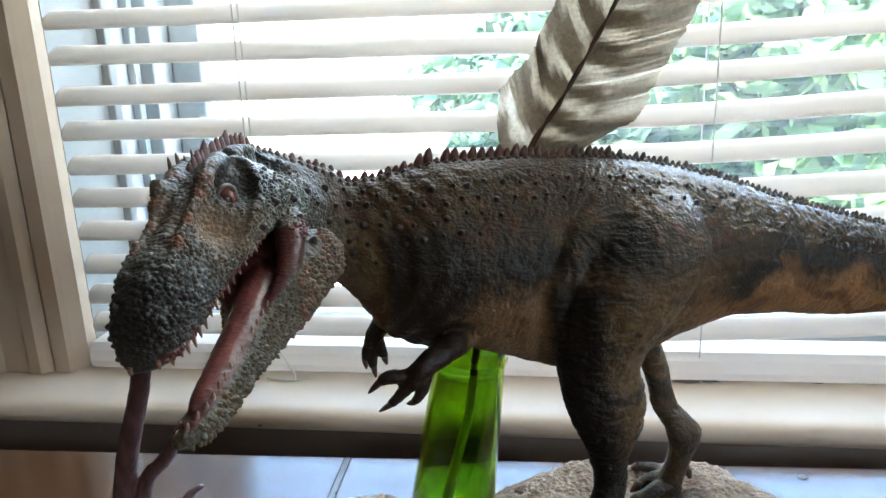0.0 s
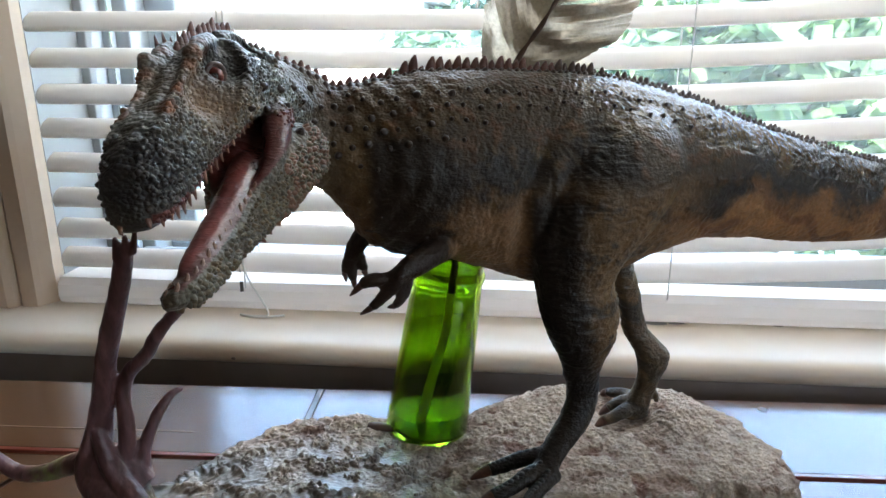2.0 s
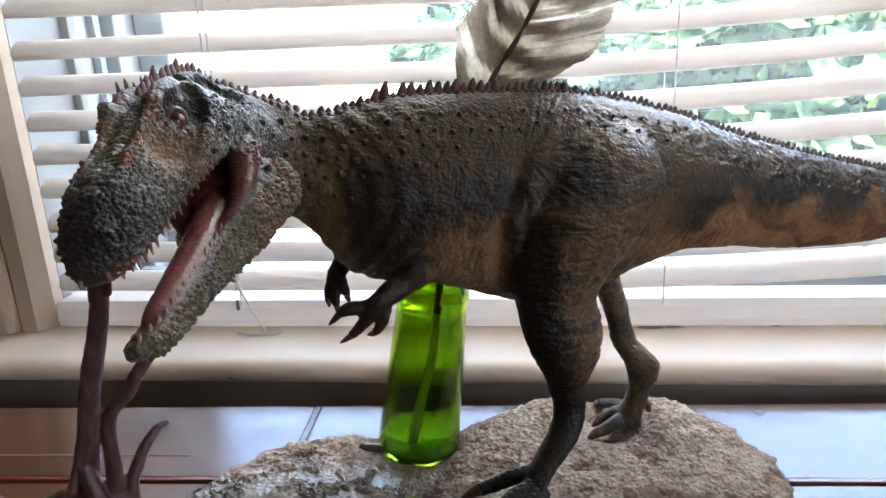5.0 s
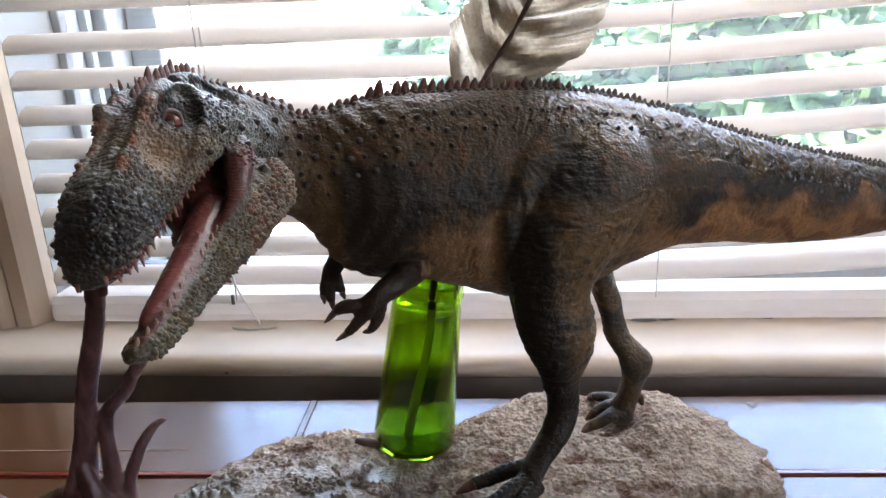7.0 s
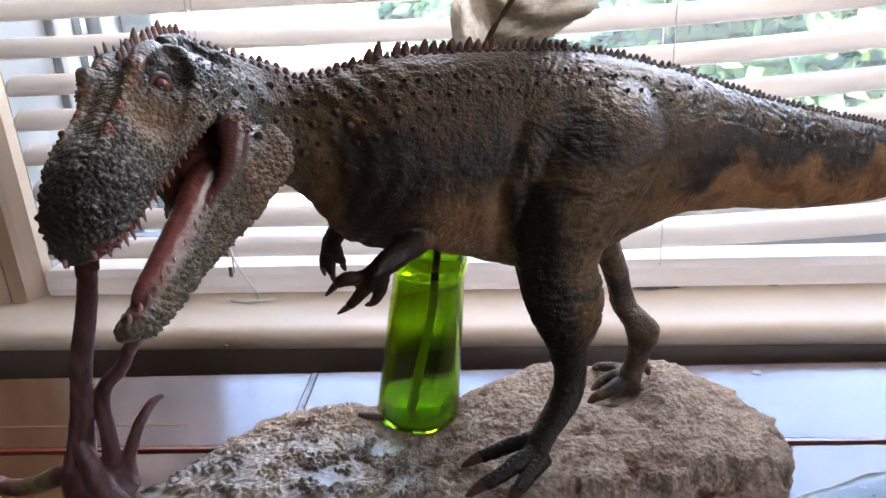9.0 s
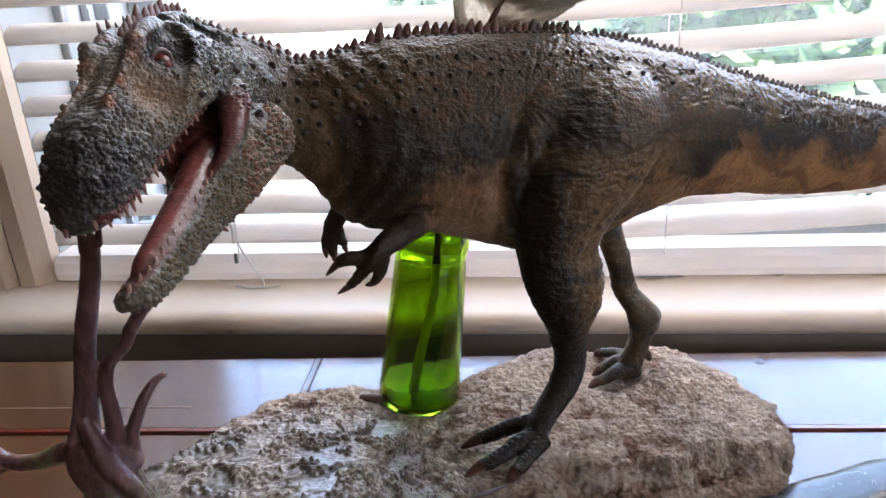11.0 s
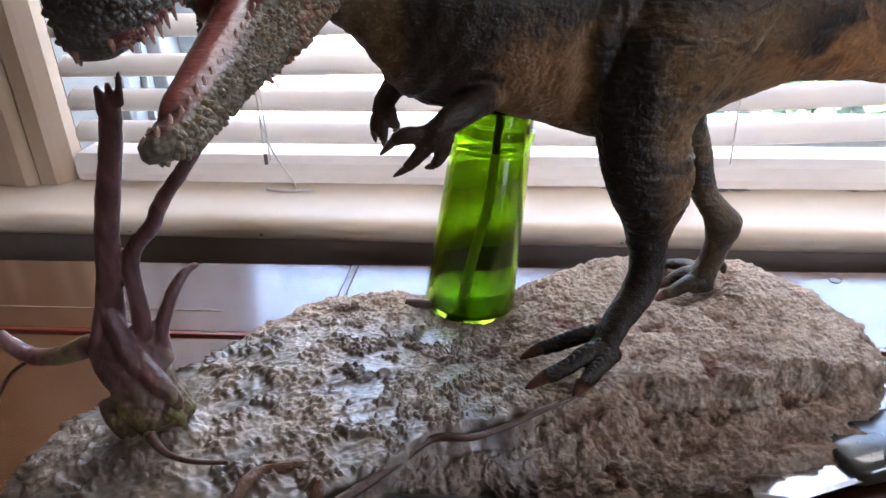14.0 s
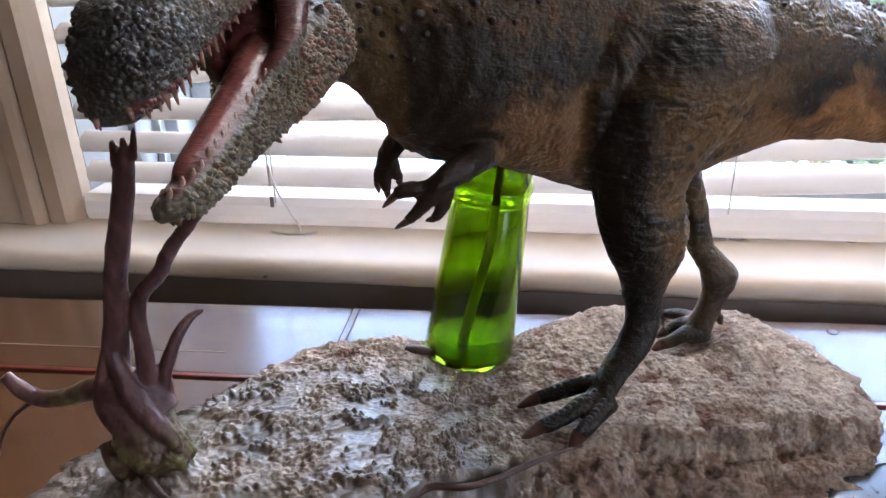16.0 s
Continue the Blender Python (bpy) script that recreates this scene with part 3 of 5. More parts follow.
for k in range(5200):
    bx = r.choice((0.4, 1.2, 2.1, 3.2, 4.1, 5.0, 6.4, 2.8, 1.7))
    by = 4.6 + 0.35 * bx + r.gauss(0, 0.5)
    c = Vector((bx + r.gauss(0, 0.42), by, GZ + abs(r.gauss(0.5, 0.5))))
    u = Vector((r.gauss(0, 1), r.gauss(0, 1), r.gauss(0, 0.7))).normalized()
    w = u.orthogonal()
    s = 0.07 * r.uniform(0.6, 1.5)
    i = len(shrub_v)
    shrub_v += [c - u * s, c + w * s * 0.5, c + u * s, c - w * s * 0.5]
    shrub_f.append((i, i + 1, i + 2, i + 3))
me = bpy.data.meshes.new("shrubs")
me.from_pydata(shrub_v, [], shrub_f)
me.materials.append(M_LEAF)
tagged(new("shrubs", me), "low green shrubs growing under the trees", "shrubs", kind="stuff")
# emissive sheet added far off, giving a bright distance and extra sky light
back = material("backdrop_glow")
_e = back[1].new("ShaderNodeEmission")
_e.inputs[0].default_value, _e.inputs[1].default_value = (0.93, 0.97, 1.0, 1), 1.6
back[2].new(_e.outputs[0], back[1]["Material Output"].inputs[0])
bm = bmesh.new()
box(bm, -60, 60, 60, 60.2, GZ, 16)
tagged(part("backdrop", bm, back[0], smooth=False), "glowing backdrop sheet for the bright far distance", "backdrop", kind="structure")


# ---- table ----
TURN_T = pose(0, 0, 0, 0, 0, 1.7)
table = tagged(group_root("table", 0.05, 0.5, Z0), "varnished orange-brown wooden table pushed against the sill", "table")
def tpart(name, bm, mat, label=""):
    ob = part(name, bm, mat, None, label, smooth=False)
    ob.data.transform(Matrix.Translation((-0.104, 0.79, 0)) @ TURN_T)
    return hang(ob, table)
# local: x along the back edge from the seam, y towards the room is negative
tpart("back_leaf", boxes((0.003, 0.95, -0.1235, 0, -0.024, 0), bev=0.002), M_TABLE)
tpart("back_leaf", boxes((-0.75, -0.003, -0.1235, 0, -0.024, 0), bev=0.002), M_TABLE)
tpart("seam_strip", boxes((-0.0028, 0.0028, -0.1235, 0, -0.02, -0.001)), M_STRIP, "grey metal strip in the table seam")
tpart("edge_strip", boxes((-0.75, 0.95, -0.1285, -0.1238, -0.02, 0.0009), bev=0.0005), M_EDGE, "red-stained edge strip")
tpart("front_leaf", boxes((-0.75, 0.95, -0.72, -0.1288, -0.024, -0.0015), bev=0.002), M_TABLE)
tpart("apron", boxes((-0.68, 0.88, -0.66, -0.04, -0.11, -0.024)), M_TABLE)
for x in (-0.66, 0.80):
    for y in (-0.64, -0.10):
        tpart("leg", boxes((x, x + 0.06, y, y + 0.06, Z0, -0.11), bev=0.004), M_TABLE)
tpart("board_seam", boxes((-0.75, -0.10, -0.0905, -0.0893, -0.001, 0.0004)), M_APRON, "thin dark seam between boards")
bm = bmesh.new()
bmesh.ops.create_circle(bm, cap_ends=True, radius=0.0045, segments=16, matrix=Matrix.Translation((0.441, -0.018, 0.0006)))
tpart("screw_plug", bm, M_STRIP, "small round screw plug")

# ---- cast display ground ----
CX, CY = 0.035, 0.575
def rim(theta):
    """Plan radius of the cast ground, by angle."""
    R = [0.236, 0.284, 0.262, 0.185, 0.108, 0.098, 0.099, 0.112, 0.136, 0.152, 0.180, 0.248, 0.232, 0.196, 0.150, 0.092, 0.086, 0.094, 0.112, 0.132]
    f = (theta / (2 * math.pi) * len(R)) % len(R)
    i, t = int(f), f - int(f)
    p = [R[(i + k) % len(R)] for k in (-1, 0, 1, 2)]
    return 0.5 * (2 * p[1] + (p[2] - p[0]) * t + (2 * p[0] - 5 * p[1] + 4 * p[2] - p[3]) * t * t + (3 * p[1] - p[0] - 3 * p[2] + p[3]) * t ** 3)


FOOTINGS = ((0.108, 0.570, 0.036, 0.0605), (0.186, 0.694, 0.034, 0.0465), (0.038, 0.650, 0.033, 0.0550), (-0.120, 0.503, 0.020, 0.064))


def below_ledge(x, y):
    """How far a spot of the plan lies in front of the broken ledge."""
    edge = float(np.interp(x, (-0.08, -0.005, 0.027, 0.059, 0.089, 0.145, 0.189, 0.223, 0.249, 0.30), (0.40, 0.478, 0.508, 0.520, 0.545, 0.574, 0.578, 0.590, 0.612, 0.615)))
    return edge - y + 0.010 * noise.noise(Vector((x * 38, y * 38, 4))) + 0.005 * noise.noise(Vector((x * 110, y * 110, 8)))


def top_height(x, y):
    h = 0.060 + 0.004 * math.sin(x * 14 + 1) - 0.05 * max(0, x - 0.15) ** 1.0 * 0.9
    h += 0.010 * smooth01(0.64, 0.71, y) * smooth01(0.08, 0.16, x)
    h -= 0.09 * max(0, 0.50 - y) + 0.04 * max(0, -0.10 - x)
    fall = below_ledge(x, y)
    h -= 0.018 * smooth01(0, 0.008, fall) + 0.42 * max(0, fall - 0.008)
    h += 0.0035 * math.exp(-((x + 0.055) ** 2 + (y - 0.575) ** 2) / 0.0018)
    for fx, fy, fr, fz in FOOTINGS:
        h += (fz - h) * math.exp(-(((x - fx) ** 2 + (y - fy) ** 2) / fr ** 2) ** 2)
    return h


def smooth01(a, b, v):
    t = min(max((v - a) / (b - a), 0), 1)
    return t * t * (3 - 2 * t)


def cast_ground():
    NA, NR, NS = 1000, 220, 60
    vs, cols, wets = [], [], []
    for k in range(NR + NS):
        for j in range(NA):
            th = 2 * math.pi * j / NA
            R = rim(th) * (1 + 0.035 * noise.noise(Vector((math.cos(th) * 3, math.sin(th) * 3, 5))) + 0.02 * noise.noise(Vector((math.cos(th) * 11, math.sin(th) * 11, 9))))
            if k < NR:
                f = ((k + 0.5) / NR) ** 0.92
                e = 0.93 * f
                drop = 0.0
            else:
                s = (k - NR + 1) / NS
                e = 0.93 + 0.07 * math.sin(min(s * 2.2, 1.0) * math.pi / 2) + 0.02 * math.sin(s * math.pi)
                drop = s ** 1.3
            x, y = CX + R * e * math.cos(th), CY + R * e * math.sin(th)
            h = top_height(x, y) - 0.005 * max(0, e - 0.75) / 0.25
            z = h * (1 - drop)
            p = Vector((x, y, z))
            mud = smooth01(0.105, 0.03, x - 0.45 * (0.56 - y)) * smooth01(0.650, 0.590, y)
            mud = min(1, mud * (0.75 + 0.5 * noise.noise(p * 30)))
            n1 = noise.fractal(p * 26, 0.9, 2.1, 4)
            n2 = noise.fractal(p * 66 + Vector((3, 1, 7)), 0.8, 2.1, 4)
            n3 = noise.fractal(p * 210, 0.8, 2.0, 3)
            ledge = noise.fractal(Vector((x * 30 + y * 25, y * 60 - x * 28, z * 60)), 0.9, 2.0, 4)
            lump = max(0, n2 - 0.05)
            w1 = Vector((n1 * 0.012, ledge * 0.010, n2 * 0.006))
            crest = 1 - 2.2 * abs(noise.noise((p + w1) * 62)) + 0.5 * (1 - 2.2 * abs(noise.noise((p + w1) * 140)))
            pit = max(0, noise.noise(p * 55 + Vector((8, 2, 1))) - 0.30)
            grain = noise.fractal(p * 420, 0.9, 2.0, 2)
            near_c = noise.voronoi((p + w1 * 0.6) * 72)[0]
            chip = min(near_c[1] - near_c[0], 0.30) * 1.6
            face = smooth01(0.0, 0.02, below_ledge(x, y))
            rock_d = (0.0024 + 0.0030 * face) * n1 + (0.0026 + 0.0062 * face) * ledge + (0.0010 + 0.0022 * face) * crest + (0.0014 + 0.0048 * face) * chip + 0.0011 * n3 + 0.0004 * grain - 0.005 * pit
            clod = smooth01(0.09, 0.24, n2 + 0.30 * n3)
            mud_d = 0.0016 * n1 + clod * (0.0020 + 0.0028 * max(0, n2 - 0.1) + 0.0016 * n3 + 0.0006 * grain) + 0.0006 * n3 + 0.0007 * ledge
            d = rock_d * (1 - mud) + mud_d * mud
            for fx, fy, fr, fz in FOOTINGS[:3]:
                d *= 1 - 0.75 * math.exp(-(((x - fx) ** 2 + (y - fy) ** 2) / (fr * 0.9) ** 2) ** 2)
            out = smooth01(0.80, 1.0, e)
            vs.append((x + out * math.cos(th) * d * 1.5, y + out * math.sin(th) * d * 1.5, z + d * (1 - 0.55 * out) if k < NR + NS - 1 else 0.0))
            hollow = smooth01(0.10, -0.12, n2)
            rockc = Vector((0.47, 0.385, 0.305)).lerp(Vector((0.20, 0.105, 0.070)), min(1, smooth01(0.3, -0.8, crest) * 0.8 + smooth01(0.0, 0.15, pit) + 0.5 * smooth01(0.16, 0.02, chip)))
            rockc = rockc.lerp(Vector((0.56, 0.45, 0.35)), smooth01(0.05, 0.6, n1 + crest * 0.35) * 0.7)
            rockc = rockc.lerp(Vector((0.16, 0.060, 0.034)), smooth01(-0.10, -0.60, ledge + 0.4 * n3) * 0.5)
            mudc = Vector((0.150, 0.155, 0.150)).lerp(Vector((0.100, 0.076, 0.060)), clod * 0.7)
            mudc = mudc.lerp(Vector((0.16, 0.11, 0.07)), smooth01(0.2, 0.6, n1) * 0.5)
            # below the ledge: reddish chip paint, with the front's shade put into it
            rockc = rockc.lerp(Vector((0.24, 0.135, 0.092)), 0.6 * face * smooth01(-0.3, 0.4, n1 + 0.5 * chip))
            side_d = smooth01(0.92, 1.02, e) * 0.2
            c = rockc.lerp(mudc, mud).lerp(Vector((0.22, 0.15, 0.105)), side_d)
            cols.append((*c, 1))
            wets.append(min(1, mud * (0.95 - 0.12 * clod)) * (1 - 0.4 * side_d))
    fs = []
    for k in range(NR + NS - 1):
        for j in range(NA):
            a, b = k * NA + j, k * NA + (j + 1) % NA
            fs.append((a, b, b + NA, a + NA))
    c = len(vs)
    vs.append((CX, CY, sum(v[2] for v in vs[:NA]) / NA))
    cols.append(cols[0]), wets.append(0.3)
    for j in range(NA):
        fs.append((c, (j + 1) % NA, j))
    me = bpy.data.meshes.new("ground_cast")
    me.from_pydata(vs, [], fs)
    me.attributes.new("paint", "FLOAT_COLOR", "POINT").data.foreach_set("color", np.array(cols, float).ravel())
    me.attributes.new("gloss", "FLOAT", "POINT").data.foreach_set("value", np.array(wets, float))
    me.materials.append(M_MUD)
    me.shade_smooth()
    return new("ground_cast", me)


display = tagged(group_root("display_base", CX, CY, 0), "cast resin display base of wet grey mud and sandy rock", "display base")
cast = cast_ground()
cast.data.transform(Matrix.Translation((-0.012, -0.022, 0)))
hang(cast, display)


def limb(name, rows, mat, parent, label="", sides=14, rough=0.12):
    bm = bmesh.new()
    tube(bm, rows, n=len(rows) * 7, sides=sides, rough=rough)
    return hang(on_stand(part(name, bm, mat, None, label)), parent)


# dead tree stump standing in the mud
def dead_tree():
    bm = bmesh.new()
    for rows in ([(-0.130, 0.512, 0.058, 0.0130), (-0.135, 0.511, 0.085, 0.0102), (-0.138, 0.511, 0.106, 0.0088), (-0.1315, 0.510, 0.125, 0.0070), (-0.1205, 0.507, 0.164, 0.0060), (-0.1135, 0.504, 0.183, 0.0057), (-0.0995, 0.499, 0.215, 0.0053), (-0.0925, 0.496, 0.230, 0.0050), (-0.0868, 0.493, 0.244, 0.0043), (-0.0862, 0.492, 0.248, 0.0034)],
                 [(-0.124, 0.512, 0.096, 0.008), (-0.118, 0.511, 0.113, 0.0056), (-0.1135, 0.510, 0.135, 0.0046), (-0.1125, 0.510, 0.155, 0.0042), (-0.107, 0.510, 0.168, 0.0040), (-0.096, 0.510, 0.178, 0.0040), (-0.085, 0.508, 0.193, 0.0036), (-0.068, 0.505, 0.211, 0.0032), (-0.051, 0.500, 0.228, 0.0026)],
                 [(-0.112, 0.514, 0.098, 0.0060), (-0.110, 0.516, 0.114, 0.0044), (-0.1035, 0.522, 0.132, 0.0034), (-0.098, 0.530, 0.142, 0.0027), (-0.0930, 0.537, 0.1446, 0.0016)],
                 [(-0.132, 0.510, 0.109, 0.0085), (-0.150, 0.510, 0.107, 0.0066), (-0.168, 0.510, 0.100, 0.0054), (-0.186, 0.510, 0.0975, 0.0050), (-0.197, 0.510, 0.103, 0.0042), (-0.205, 0.510, 0.112, 0.0034)],
                 [(-0.139, 0.509, 0.116, 0.0075), (-0.136, 0.508, 0.102, 0.0120), (-0.124, 0.505, 0.092, 0.0155), (-0.116, 0.503, 0.080, 0.0175), (-0.104, 0.502, 0.074, 0.0125), (-0.096, 0.502, 0.070, 0.006)],
                 [(-0.145, 0.510, 0.112, 0.008), (-0.130, 0.510, 0.108, 0.0125), (-0.118, 0.510, 0.102, 0.0115), (-0.108, 0.510, 0.094, 0.008)],
                 [(-0.128, 0.505, 0.134, 0.0040), (-0.123, 0.502, 0.116, 0.0058), (-0.114, 0.499, 0.103, 0.0060), (-0.102, 0.496, 0.092, 0.0050), (-0.094, 0.496, 0.080, 0.002)],
                 [(-0.138, 0.503, 0.080, 0.010), (-0.132, 0.498, 0.070, 0.010), (-0.120, 0.496, 0.066, 0.009), (-0.098, 0.498, 0.071, 0.004)],
                 [(-0.142, 0.506, 0.112, 0.004), (-0.1335, 0.505, 0.130, 0.0034), (-0.1240, 0.503, 0.155, 0.0028), (-0.1150, 0.501, 0.182, 0.0014)],
                 [(-0.0905, 0.492, 0.240, 0.0026), (-0.0895, 0.491, 0.252, 0.0014)], [(-0.086, 0.492, 0.243, 0.0024), (-0.084, 0.491, 0.253, 0.0012)], [(-0.082, 0.492, 0.243, 0.0020), (-0.0780, 0.490, 0.255, 0.0012), (-0.0770, 0.490, 0.258, 0.0009)]):
        tube(bm, rows, n=len(rows) * 6, sides=14, rough=0.06)
    me = fuse(bm, 0.0010, 2)
    n = len(me.vertices)
    co, no = np.zeros(n * 3), np.zeros(n * 3)
    me.vertices.foreach_get("co", co)
    me.vertices.foreach_get("normal", no)
    co, no = co.reshape(-1, 3), no.reshape(-1, 3)
    furrow = np.array([noise.fractal(Vector((p[0] * 210, p[1] * 210, p[2] * 42)), 0.8, 2.0, 3) for p in co])
    knob = np.array([noise.fractal(Vector(p) * 150, 0.8, 2.0, 3) for p in co])
    root = np.clip((0.100 - co[:, 2]) / 0.02, 0, 1) * np.clip((co[:, 0] + 0.142) / 0.012, 0, 1)
    co += no * (0.0005 * furrow * (1 - root) + 0.0022 * knob * root)[:, None]
    me.vertices.foreach_set("co", co.ravel())
    green = np.exp(-((co[:, 0] + 0.166) / 0.010) ** 2) * np.clip((knob + 0.4) * 1.5, 0, 1)
    P = np.tile((0.100, 0.046, 0.046), (n, 1)) * (1 + 0.45 * furrow[:, None])
    P += np.clip(furrow, 0, 1)[:, None] * np.array((0.05, 0.028, 0.024))
    g = np.clip(root * 0.95 * (knob + 0.75), 0, 1)[:, None]
    P = P * (1 - g) + np.array((0.15, 0.14, 0.052)) * g
    g = np.clip(green, 0, 0.9)[:, None]
    P = P * (1 - g) + np.array((0.15, 0.17, 0.05)) * g
    # stump turns darker brown towards its foot
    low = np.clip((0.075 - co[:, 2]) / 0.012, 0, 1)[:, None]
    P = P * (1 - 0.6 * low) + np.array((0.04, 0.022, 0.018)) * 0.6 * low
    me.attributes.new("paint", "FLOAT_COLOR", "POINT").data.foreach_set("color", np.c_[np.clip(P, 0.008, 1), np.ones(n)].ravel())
    me.attributes.new("gloss", "FLOAT", "POINT").data.foreach_set("value", np.full(n, 0.72))
    me.materials.clear()
    me.materials.append(M_TREE)
    me.shade_smooth()
    ob = new("dead_tree", me)
    ob["label"] = "purple-brown dead tree stump with mossy root"
    return hang(on_stand(ob), display)


dead_tree()
limb("tendril", [(-0.192, 0.510, 0.0945, 0.0014), (-0.205, 0.508, 0.086, 0.0012), (-0.216, 0.506, 0.072, 0.0010), (-0.222, 0.505, 0.058, 0.0006)], M_TWIG, display)
# sticks pressed into the mud
limb("stick", [(0.110, 0.548, 0.061, 0.0008), (0.092, 0.536, 0.0605, 0.0017), (0.072, 0.522, 0.0585, 0.0019), (0.055, 0.513, 0.0580, 0.0020), (0.036, 0.510, 0.0585, 0.0023), (0.022, 0.494, 0.0575, 0.0025), (0.008, 0.476, 0.0570, 0.0029), (-0.008, 0.459, 0.0555, 0.0031), (-0.03, 0.444, 0.053, 0.0026)], M_TWIG, display, "dark wet stick along the broken ledge", rough=0.25)
limb("twig", [(-0.106, 0.480, 0.074, 0.0030), (-0.094, 0.473, 0.070, 0.0017), (-0.078, 0.470, 0.069, 0.0014), (-0.060, 0.472, 0.068, 0.0010)], M_TWIG, display, rough=0.25)
limb("twig", [(-0.005, 0.634, 0.066, 0.0030), (0.004, 0.632, 0.067, 0.0034), (0.016, 0.632, 0.066, 0.002)], M_TWIG, display, rough=0.25)
M_CRUST = simple("orange_brown_crust", (0.07, 0.032, 0.016), (0.19, 0.095, 0.048), 0.4, 260, bump_s=0.9, dist=0.002)
for pts in ([(-0.050, 0.455, 0.060, 0.0025), (-0.049, 0.466, 0.062, 0.0035), (-0.043, 0.475, 0.062, 0.003), (-0.026, 0.480, 0.0615, 0.0028), (-0.012, 0.479, 0.061, 0.0018)],
            [(-0.015, 0.466, 0.056, 0.0050), (-0.013, 0.468, 0.062, 0.0040), (-0.012, 0.469, 0.066, 0.002)],
            [(-0.028, 0.446, 0.054, 0.0050), (-0.026, 0.447, 0.060, 0.003)],
            [(0.006, 0.505, 0.060, 0.004), (0.008, 0.507, 0.066, 0.003)]):
    limb("mud_crust", pts, M_CRUST, display, "orange-brown crusted lump", rough=0.8)

# ---- green glass bottle with the feather ----
bottle = tagged(group_root("glass_bottle", 0.03, 0.623, 0.06), "green clear glass bottle holding a feather", "bottle")
def lathe(rows, m, sides=48):
    bm = bmesh.new()
    rings = [[m @ Vector((r * math.cos(t), r * math.sin(t), z)) for t in (2 * math.pi * j / sides for j in range(sides))] for r, z in rows]
    loft(bm, rings)
    return bm
AX = Vector((0.0205, 0.0, 0.130)).normalized()
BM = STAND @ Matrix.Translation((0.0352, 0.650, 0.0560)) @ Vector((0, 0, 1)).rotation_difference(AX).to_matrix().to_4x4()
outer = [(0.012, 0.003), (0.023, 0.0), (0.0288, 0.0012), (0.0312, 0.006), (0.0304, 0.02), (0.0285, 0.055), (0.0268, 0.09), (0.0252, 0.118), (0.0250, 0.124), (0.0262, 0.127), (0.0262, 0.131), (0.0246, 0.134), (0.0240, 0.142), (0.0246, 0.146), (0.0236, 0.149)]
inner = [(0.0206, 0.147), (0.0205, 0.140), (0.0213, 0.12), (0.0228, 0.09), (0.0246, 0.055), (0.0268, 0.02), (0.0276, 0.0095), (0.0262, 0.0066), (0.020, 0.0056), (0.012, 0.0066), (0.004, 0.0074)]
glass = hang(part("glass", lathe(outer + inner, BM), M_BOTTLE), bottle)

feather = tagged(group_root("feather", 0.03, 0.62, 0.07), "barred brown and cream bird feather standing in the bottle", "feather")
FPATH = [(0.0385, 0.652, 0.0625), (0.050, 0.655, 0.13), (0.064, 0.660, 0.21), (0.081, 0.667, 0.275), (0.099, 0.670, 0.323), (0.1185, 0.671, 0.352), (0.1385, 0.672, 0.385), (0.157, 0.672, 0.417), (0.178, 0.671, 0.452), (0.200, 0.669, 0.49), (0.222, 0.665, 0.525)]
bm = bmesh.new()
tube(bm, [(0.0560, 0.6572, 0.168, 0.0028)] + [(*p, 0.0030 - 0.00022 * i) for i, p in enumerate(FPATH)][2:], n=60, sides=9)
quill = hang(on_stand(part("quill", bm, M_QUILL, None, "dark brown quill")), feather)
bm = bmesh.new()
tube(bm, [(0.0310, 0.652, 0.0610, 0.0028), (0.0315, 0.652, 0.0640, 0.0038), (0.0395, 0.6535, 0.095, 0.0038), (0.0507, 0.6553, 0.1335, 0.0033), (0.0562, 0.6573, 0.1690, 0.0030)], n=24, sides=12)
hang(on_stand(part("quill_tip", bm, M_HORN, None, "pale hollow horn tip")), quill)
F = spline(FPATH, 400)
def vane(side):
    """One side of the vane: fine barbs laid edge to edge."""
    r = random.Random(3 + side)
    vs, fs, cols = [], [], []
    n = 330
    for k in range(n):
        s = 0.33 + 0.66 * k / n
        i = int(s * 399)
        p, d = Vector(F[i]), (Vector(F[min(i + 1, 399)]) - Vector(F[max(i - 1, 0)])).normalized()
        across = Vector((d.z, 0, -d.x)) * (1 if side > 0 else -1)
        f = (s - 0.33) / 0.66
        w = (0.047 if side > 0 else 0.035) * (min(1, (f / 0.10)) ** 0.5) * (1 - smooth01(0.72, 1.0, f)) ** 0.5 * (1 + 0.012 * r.uniform(-1, 1) + 0.03 * noise.noise(Vector((f * 45, side, 1))))
        split = 1 if side > 0 and abs(f - 0.315) < 0.006 else 0
        way = (across * 0.86 + d * 0.50 + Vector((0, 0.03 * r.uniform(-1, 1), 0))).normalized()
        half = 0.0011 if not split else 0.0003
        for j in range(7):
            g = j / 6
            c = p + way * w * g * 1.12 + d * 0.010 * g * g + Vector((0, -0.006 * math.sin(g * 2.6) * (1 if side > 0 else 0.7) + 0.0012 * math.sin(f * 60 + g * 3), 0))
            q = d * half * (1 - 0.25 * g)
            vs += [c - q, c + q]
            t = f * 10.5 + (0.35 if side < 0 else 0.75) * g + 0.35 * noise.noise(Vector((f * 6, g * 3, side))) + (0.35 if side < 0 else 0)
            bar = smooth01(0.20, 0.50, 0.5 + 0.5 * math.sin(t * 2 * math.pi) + 0.45 * noise.noise(Vector((f * 60, g * 5, 2 + side))))
            fade = smooth01(0.30, 0.62, g) * 0.9 if side > 0 else 0.0
            dark = Vector((0.38, 0.325, 0.255)).lerp(Vector((0.50, 0.45, 0.38)), fade)
